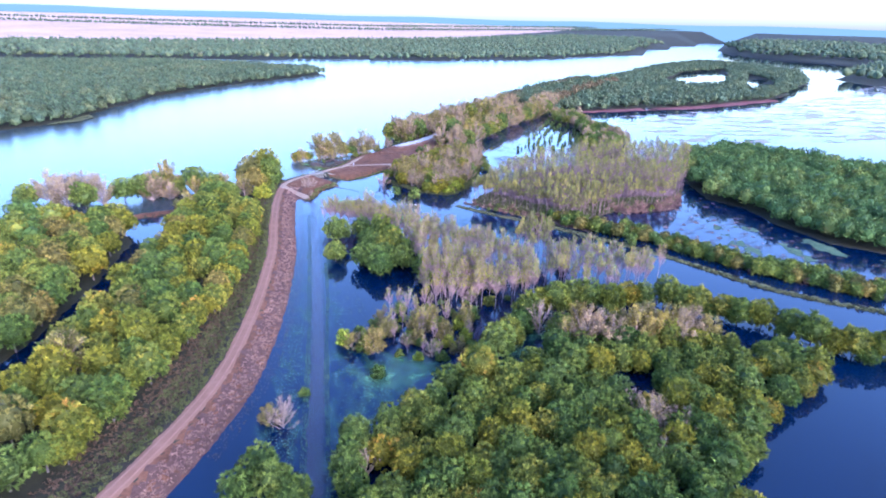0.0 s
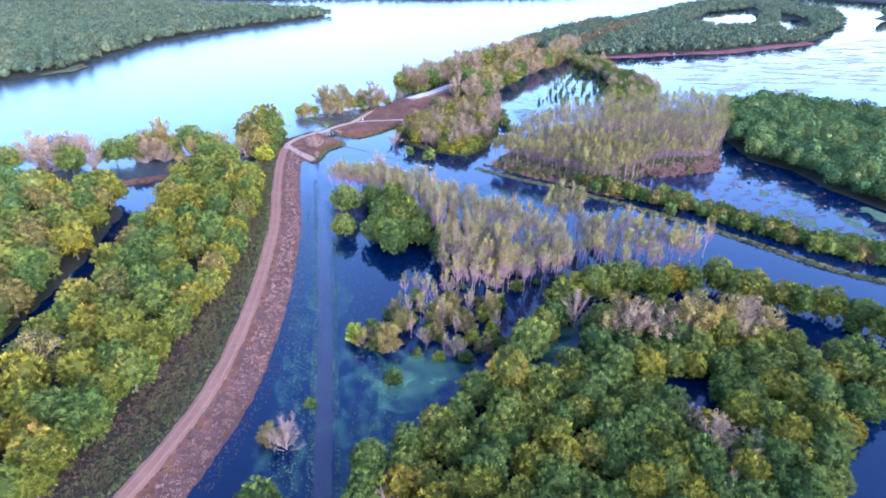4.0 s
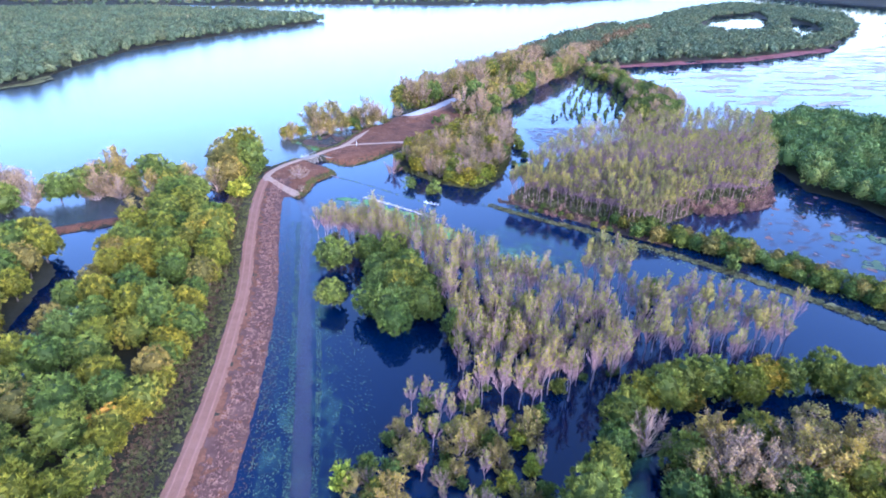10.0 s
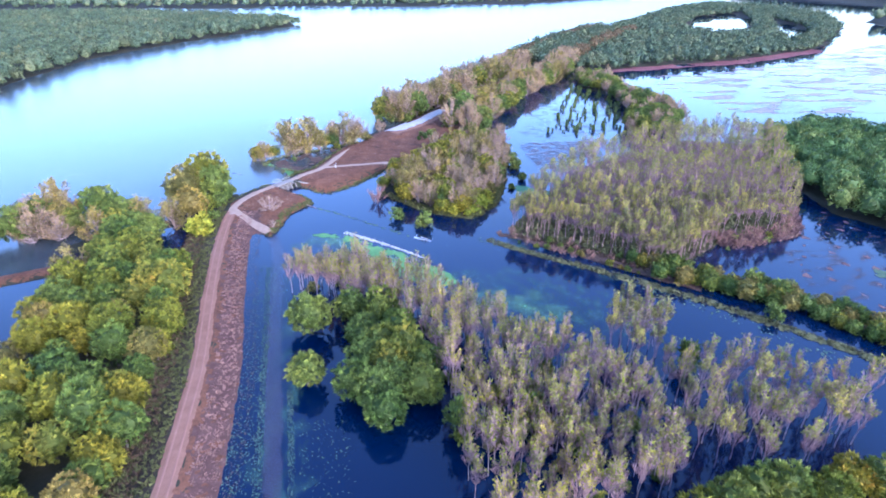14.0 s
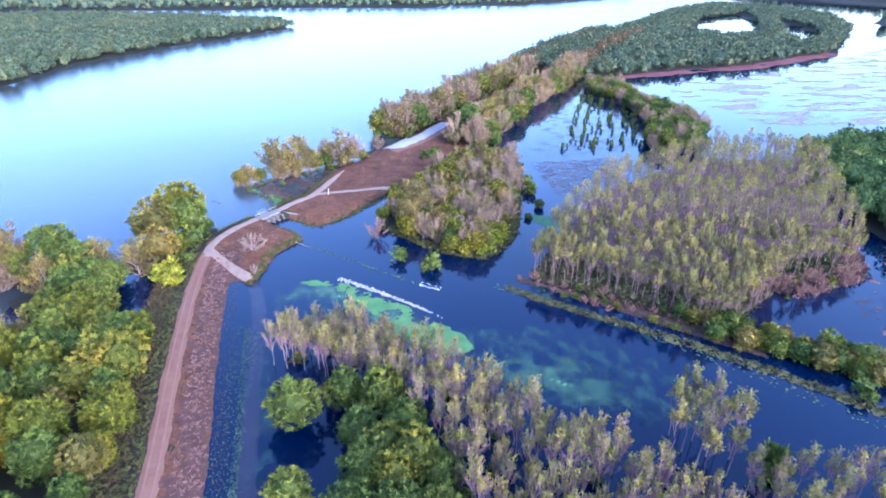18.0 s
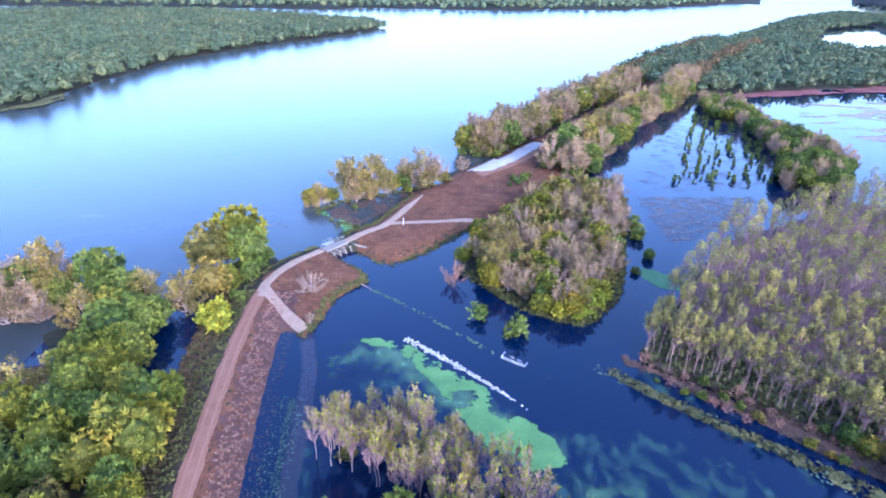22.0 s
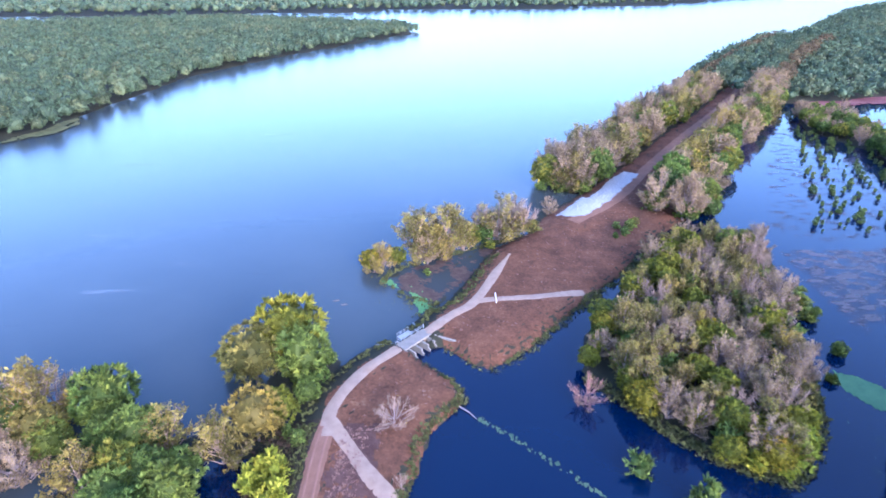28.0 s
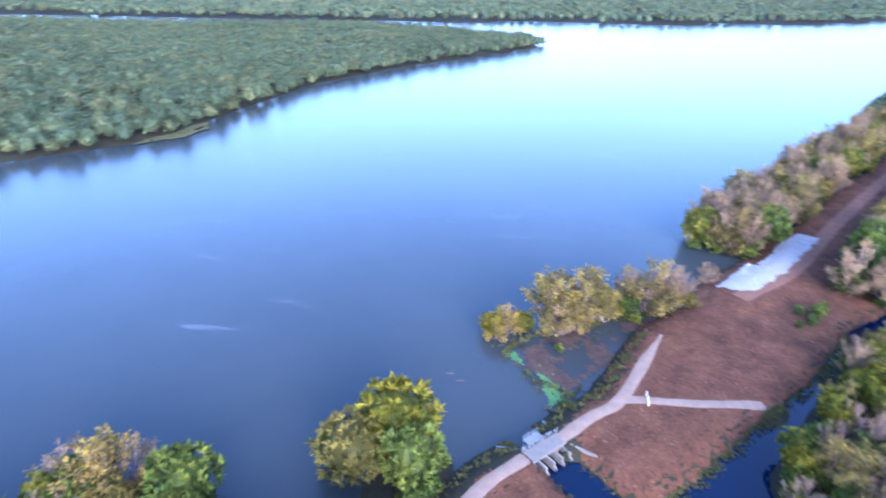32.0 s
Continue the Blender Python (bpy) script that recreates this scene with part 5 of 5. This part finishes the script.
skin("duckweed_sheet", poly((-17, 135), (-9, 147), (3, 144), (15, 132), (22, 124), (30, 116), (36, 106), (20, 104), (10, 116), (3, 126), (-6, 134), (-13, 128)), M_BLOOM, "bright green duckweed along a line of white stones", step=1.0, soft=5.0, z=0.03)
film("duckweed_mat", poly((1, 145), (5, 141.5), (13, 134), (19, 127.5), (25, 121), (30, 114), (33, 106), (24, 104), (18, 110), (14, 116), (10, 124), (5, 133), (0, 139), (-8, 143), (-9, 146)), 0.6, M_LIMEWEED, "bright green duckweed drifted against a row of white stones", step=0.4, scale=0.4, seed=21, z=0.04, soft=1.2)
skin("weed_sheet", poly((28, 108), (38, 106), (46, 102), (54, 106), (60, 92), (66, 86), (58, 78), (46, 82), (36, 88), (28, 94)), M_BLOOM, "green duckweed film on flood water", step=1.0, soft=7.0, z=0.03)
skin("strip_weed", poly((-9, -40), (-4, -40), (4, -14), (18, -8), (26, 2), (14, 14), (2, 12), (-7, 4)), M_BLOOM, "green weed on water beside the woods", step=1.0, soft=7.0, z=0.03)
skin("hedge_weed", poly((22, -6), (30, -6), (42, 0), (48, 8), (58, 20), (52, 22), (42, 14), (30, 4)), M_BLOOM, "duckweed between trees", step=1.0, soft=3.0, z=0.03)
film("shoal_mud", SHOAL, 0.52, M_SHOAL, "dark mud shoal with dead reeds", "mud", step=0.5, scale=0.45, seed=31, z=0.05, soft=2.5)
film("shoal_weed", poly((-19, 203), (-14, 205), (-18, 214), (-24, 219), (-30, 220), (-28, 216), (-21, 210)), 0.7, M_LIMEWEED, "bright green weed along a mud shoal", seed=6, scale=0.5, soft=1.5)
film("round_weed", poly((70, 181), (69, 173), (72, 167), (77, 166), (83, 170), (78, 173), (74, 178)), 0.95, M_ALGAE, "bright green weed gathered in a quiet corner", seed=7, soft=0.8)
skin("marsh_mats", poly((150, 118), (176, 150), (180, 110), (188, 66), (240, 20), (180, 6), (140, 46), (122, 78), (128, 112)), M_STUBBLE, "brown reed mats on shallow marsh water", "reed mat", z=0.025)
film("marsh_weed", poly((150, 100), (180, 90), (196, 56), (250, 20), (210, -20), (160, 20), (140, 60)), 0.3, M_WEED, "green weed on shallow marsh water", step=0.7, scale=0.2, seed=9, z=0.05)
skin("orchard_mats", poly((88, 250), (104, 238), (154, 244), (194, 320), (182, 384), (158, 376)), M_STUBBLE, "brown stubble between planted rows in water", "reed mat", z=0.025)
skin("orchard_edge_mat", poly((87, 238), (144, 240), (122, 212), (86, 190), (83, 198)), M_DARKMAT, "dark dead weeds on shallow water", "reed mat", z=0.03, step=1.0)
skin("open_marsh_mats", poly((222, 262), (300, 250), (700, 260), (1500, 500), (1500, 1200), (900, 800), (700, 640), (560, 560), (378, 462), (290, 436), (226, 410)), M_STREAK, "brown reed streaks on open marsh water", "reed mat", step=12.0, soft=25.0, z=0.03)
skin("foam_streaks", poly((-170, 150), (-60, 195), (-40, 215), (-30, 235), (20, 262), (120, 420), (40, 520), (-170, 380)), M_FOAM, "faint pale foam streaks on the river", "foam", step=6.0, soft=20.0, z=0.02)
film("island_spit", poly((-224, 350), (-206, 370), (-205, 388), (-213, 402), (-222, 380)), 0.9, M_REEDY, "pale green reeds on an island point", "reeds", step=0.8, scale=0.3, seed=15, z=0.5, soft=2.0)
film("red_reed_bank", poly((205, 418), (236, 424), (300, 440), (378, 458), (523, 526), (560, 566), (523, 552), (378, 484), (236, 446), (205, 436)), 0.95, M_REDREED, "dark red reed bank at the edge of a flooded marsh", "reeds", step=2.0, scale=0.08, seed=13, z=0.25, soft=4)
skin("sunken_track", ribbon(poly((-21, 146.5), (-18.2, 134), (-17.3, 120), (-16, 89), (-14, 60), (-12.5, 30), (-11.5, 5), (-10.3, -38)), -1.7, 1.7), M_SUNKROAD, "drowned gravel track showing under still water", "track", step=0.5, soft=0.9, z=0.02)
pads("flooded_stubble", along(ROAD_S, 1900, 10.0, 1.4, 230, (0.3, 0.97)), (0.04, 0.17), M_TUFTY, "brown dead stalks breaking the water below a levee", "stubble")
pads("lane_weed", np.concatenate([along(poly((-20, 124), (-18, 89), (-15.5, 44), (-14, 10), (-12.5, -36)), 2600, 0, 0.7, 220), along(poly((-11.5, 70), (-10, 43), (-9.5, 10), (-7.5, -38)), 1600, 0, 0.6, 221)]), (0.04, 0.16), M_WEED, "small weed patches in lines on flood water")
pads("loose_weed", np.concatenate([along(poly((-19, 125), (-18, 60), (-16, -30)), 2600, 1.0, 2.8, 222), along(poly((-5, 60), (-3, 30), (0, 0), (-4, -30)), 900, 0, 4.5, 228), scatter(poly((30, 140), (60, 120), (60, 96), (30, 110)), 5, 223), scatter(poly((60, 158), (72, 178), (66, 160), (54, 138)), 2.6, 224)]), (0.04, 0.2), M_WEED, "scattered weed patches on flood water")
pads("boom_weed", along(poly((-7, 167), (4, 157), (14, 147), (23, 138)), 90, 0, 0.5, 225), (0.15, 0.55), M_WEED, "weed caught along a sunken fence")
pads("bank_weed", along(poly((44, 134), (62, 118), (76, 104), (94, 82), (112, 58)), 260, 0.2, 1.8, 226), (0.08, 0.4), M_WEED, "weed patches along a low bank")
pads("marsh_tussocks", scatter(poly((130, 100), (176, 140), (184, 70), (150, 40)), 6, 227), (0.4, 1.5), M_MUDMAT, "reed tussocks in marsh water", "reed mat")


for out, nm in ((poly((-17, 140), (-2, 148), (14, 136), (30, 120), (48, 118), (66, 108), (84, 80), (66, 70), (44, 80), (26, 94), (10, 112), (-8, 122)), "sunken_weed_east"),
                (poly((-21, 120), (-9, 124), (-4, 60), (2, 20), (20, 0), (8, -20), (-6, -44), (-30, -44), (-27, 0), (-22, 40)), "sunken_weed_west"),
                (poly((46, 128), (66, 170), (74, 168), (62, 130), (96, 78), (90, 72)), "sunken_weed_bank")):
    skin(nm, out, M_SUNK, "green weed just under still water", step=1.5, z=0.012, soft=6.0)


# ---- white stones, bridge and small built things ----
def stone_mesh(seed):
    r = np.random.default_rng(seed)
    v, f = ICO1
    return mesh_of("stone", v * (1, 0.8, 0.6) * (1 + r.normal(0, 0.16, (len(v), 1))), f, M_ROCK)


STONES = [stone_mesh(s) for s in range(5)]


def stone(x, y, z, size, parent):
    ob = part("stone", STONES[int(rng.integers(5))], parent)
    ob.location = (x, y, z)
    ob.rotation_euler = (rng.uniform(-0.4, 0.4), rng.uniform(-0.4, 0.4), rng.uniform(0, 6.28))
    ob.scale = (size, size, size)
    return ob


ROCKS = poly((26, 258), (31, 255.5), (36, 257), (50, 274), (66, 297), (61, 301), (54, 294), (46, 281), (41, 275), (38, 276), (33, 268))
apron = cover("stone_apron", ROCKS, M_ROCK, "bank of white quarry stone on the levee slope", "stone bank", step=0.7, lift=0.24, wobble=0.6)
for p in scatter(ROCKS, 1.12, 230, limit=295):
    stone(p[0], p[1], float(ground_z(p)) + 0.24, rng.uniform(0.28, 0.55), apron)

chain = tagged(new("stone_row"), "row of white stones breaking the water surface", "stone row")
cl = resample(poly((2.4, 144.6), (8, 139.5), (14.5, 133.5), (21, 127), (26.6, 120.8)), 0.5)
for k, p in enumerate(cl):
    q = k / len(cl)
    if q > 0.9 and k % 3:
        continue
    for _ in range(4 if q < 0.5 else 3 if q < 0.85 else 1):
        stone(p[0] + rng.normal(0, 0.42 * (1.2 - q)), p[1] + rng.normal(0, 0.42 * (1.2 - q)), 0.02, rng.uniform(0.22, 0.46), chain)


def box(name, size, parent, mat, at=(0, 0, 0), turn=(0, 0, 0), bevel=0.02, label=""):
    bm = bmesh.new()
    bmesh.ops.create_cube(bm, size=1)
    bmesh.ops.scale(bm, vec=size, verts=bm.verts)
    if bevel:
        bmesh.ops.bevel(bm, geom=bm.edges[:], offset=bevel, segments=1, affect="EDGES")
    me = bpy.data.meshes.new(name)
    bm.to_mesh(me)
    bm.free()
    me.materials.append(mat)
    ob = part(name, me, parent, label)
    ob.location = at
    ob.rotation_euler = [radians(a) for a in turn]
    return ob


def rod(name, a, b, r, parent, mat):
    s = Soup()
    tube(s, a, b, r, r, 8)
    return part(name, s.mesh(name, mat), parent)


bridge = tagged(new("bridge"), "small concrete culvert bridge with steel rails and a side platform", "bridge")
bridge.location = (-19.6, 189.4, 0)
bridge.rotation_euler = (0, 0, math.atan2(0.72, 0.69))
# local x runs along the road, y to the river side
box("deck", (8.4, 2.9, 0.4), bridge, M_CONC, (0, 0, 1.82), label="pale concrete deck")
for x in (-3.0, -1.0, 1.0, 3.0):
    box("pier", (0.45, 6.2, 2.9), bridge, M_CONC, (x, -0.4, 0.2))
    box("pier_nose", (0.36, 1.4, 1.7), bridge, M_CONC, (x, -3.2, 0.1), (25, 0, 0))
for x, sx in ((-4.3, -1), (4.3, 1)):
    box("abutment", (0.8, 5.2, 2.8), bridge, M_CONC, (x, 0, 0.25))
    box("kerb", (0.05, 0.05, 0.05), bridge, M_CONC, (x * 0.9, -2.1, 2.1))
box("wing_wall", (0.5, 6.5, 2.2), bridge, M_CONC, (5.9, -4.8, 0.35), (8, 0, 28), label="tan concrete wing wall sloping to the water")
box("wing_wall", (0.28, 7.0, 1.6), bridge, M_STEEL, (-4.8, -5.4, 0.2), (6, 0, -6), label="narrow pale wing wall")
box("wing_wall", (0.28, 4.0, 1.6), bridge, M_STEEL, (-5.0, 4.6, 0.2), (-6, 0, 40))
box("wing_wall", (0.28, 3.0, 1.6), bridge, M_STEEL, (5.0, 4.6, 0.2), (-6, 0, -20))
for y, z in ((1.4, 2.02),):
    for x in np.linspace(-4.4, 4.4, 6):
        rod("rail_post", (x, y, z - 0.1), (x, y, z + 1.1), 0.05, bridge, M_STEEL)
    for h in (0.55, 1.05):
        rod("rail", (-4.6, y, z + h), (4.6, y, z + h), 0.05, bridge, M_STEEL)
box("platform", (3.6, 1.6, 0.1), bridge, M_STEEL, (0, 3.1, 1.6), label="steel grating platform on the river side")
for x in np.linspace(-1.75, 1.75, 4):
    rod("platform_post", (x, 3.85, -0.9), (x, 3.85, 2.6), 0.05, bridge, M_STEEL)
for h in (2.1, 2.6):
    rod("platform_rail", (-1.8, 3.85, h), (1.8, 3.85, h), 0.04, bridge, M_STEEL)

gate = tagged(new("barrier_gate"), "white pipe gate across a gravel side track", "gate")
gate.location = (0.5, 206.0, float(ground_z((0.5, 206.0))))
M_WHITE = earth("white_paint", [(0.3, (0.7, 0.7, 0.68)), (0.7, (0.82, 0.82, 0.8))], 1.0, 6.0, 0.5, 0.1, 0.01)
for y in (-1.6, 1.6):
    rod("post", (0, y, -0.3), (0, y, 1.15), 0.09, gate, M_WHITE)
for h in (0.55, 1.0):
    rod("bar", (0, -1.6, h), (0, 1.6, h), 0.06, gate, M_WHITE)

dock = tagged(new("sunken_frame"), "white pipe frame of a sunken dock showing above water", "dock frame")
dock.location = (26.6, 136.4, 0.05)
dock.rotation_euler = (0, 0, math.atan2(-3.2, 4.6))
for a, b in (((-2.9, -1.2), (2.9, -1.2)), ((-2.9, -0.7), (2.5, -0.7)), ((-2.9, -1.2), (-2.9, 1.1)), ((2.9, -1.2), (2.9, 0.6)), ((-1.4, 0.5), (-0.2, 0.4)), ((0.6, 0.3), (1.6, 0.2))):
    rod("pipe", (*a, 0.08), (*b, 0.08), 0.04, dock, M_WHITE)

log = tagged(new("drift_log"), "pale bare drift log lying at the water's edge", "log")
log.location = (-8.6, 167.8, 0.1)
log.rotation_euler = (0, 0, math.atan2(-3, 3))
s = Soup()
tube(s, (-2.4, 0, 0.15), (0.2, 0.15, 0.12), 0.17, 0.14, 8)
tube(s, (0.2, 0.15, 0.12), (2.4, -0.1, 0.02), 0.14, 0.07, 8)
part("stem", s.mesh("stem", M_PALE), log)

GHOST.plant(-20.5, 149.5, 0.33, label="dark fallen branch at the end of a gravel ramp")
for x, y in ((-38, 207), (-40.5, 209)):
    f_log = tagged(new("floating_debris"), "small brown drift debris floating on the river", "debris")
    f_log.location = (x, y, 0.03)
    s = Soup()
    tube(s, (-0.8, 0, 0), (0.8, 0.2, 0), 0.14, 0.08, 6)
    tube(s, (-0.1, 0, 0), (0.3, 0.7, 0.05), 0.08, 0.04, 5)
    part("branch", s.mesh("branch", M_TRUNK), f_log)

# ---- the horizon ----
# added ring that glows pale blue, standing in for haze over the distance
hz, hz_nt, hz_b, hz_out = material("haze_glow")
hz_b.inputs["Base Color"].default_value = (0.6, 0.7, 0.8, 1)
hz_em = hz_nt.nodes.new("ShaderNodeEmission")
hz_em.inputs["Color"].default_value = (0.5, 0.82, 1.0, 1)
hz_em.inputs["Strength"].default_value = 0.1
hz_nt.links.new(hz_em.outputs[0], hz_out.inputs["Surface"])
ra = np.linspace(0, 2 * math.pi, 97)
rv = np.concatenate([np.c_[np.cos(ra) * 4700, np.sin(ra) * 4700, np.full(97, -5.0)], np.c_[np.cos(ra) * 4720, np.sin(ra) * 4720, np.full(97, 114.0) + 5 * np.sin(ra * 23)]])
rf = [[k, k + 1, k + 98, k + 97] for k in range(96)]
tagged(new("backdrop", mesh_of("backdrop", rv, rf, hz)), "glowing backdrop ring with pale distance haze painted in", "backdrop", kind="structure")
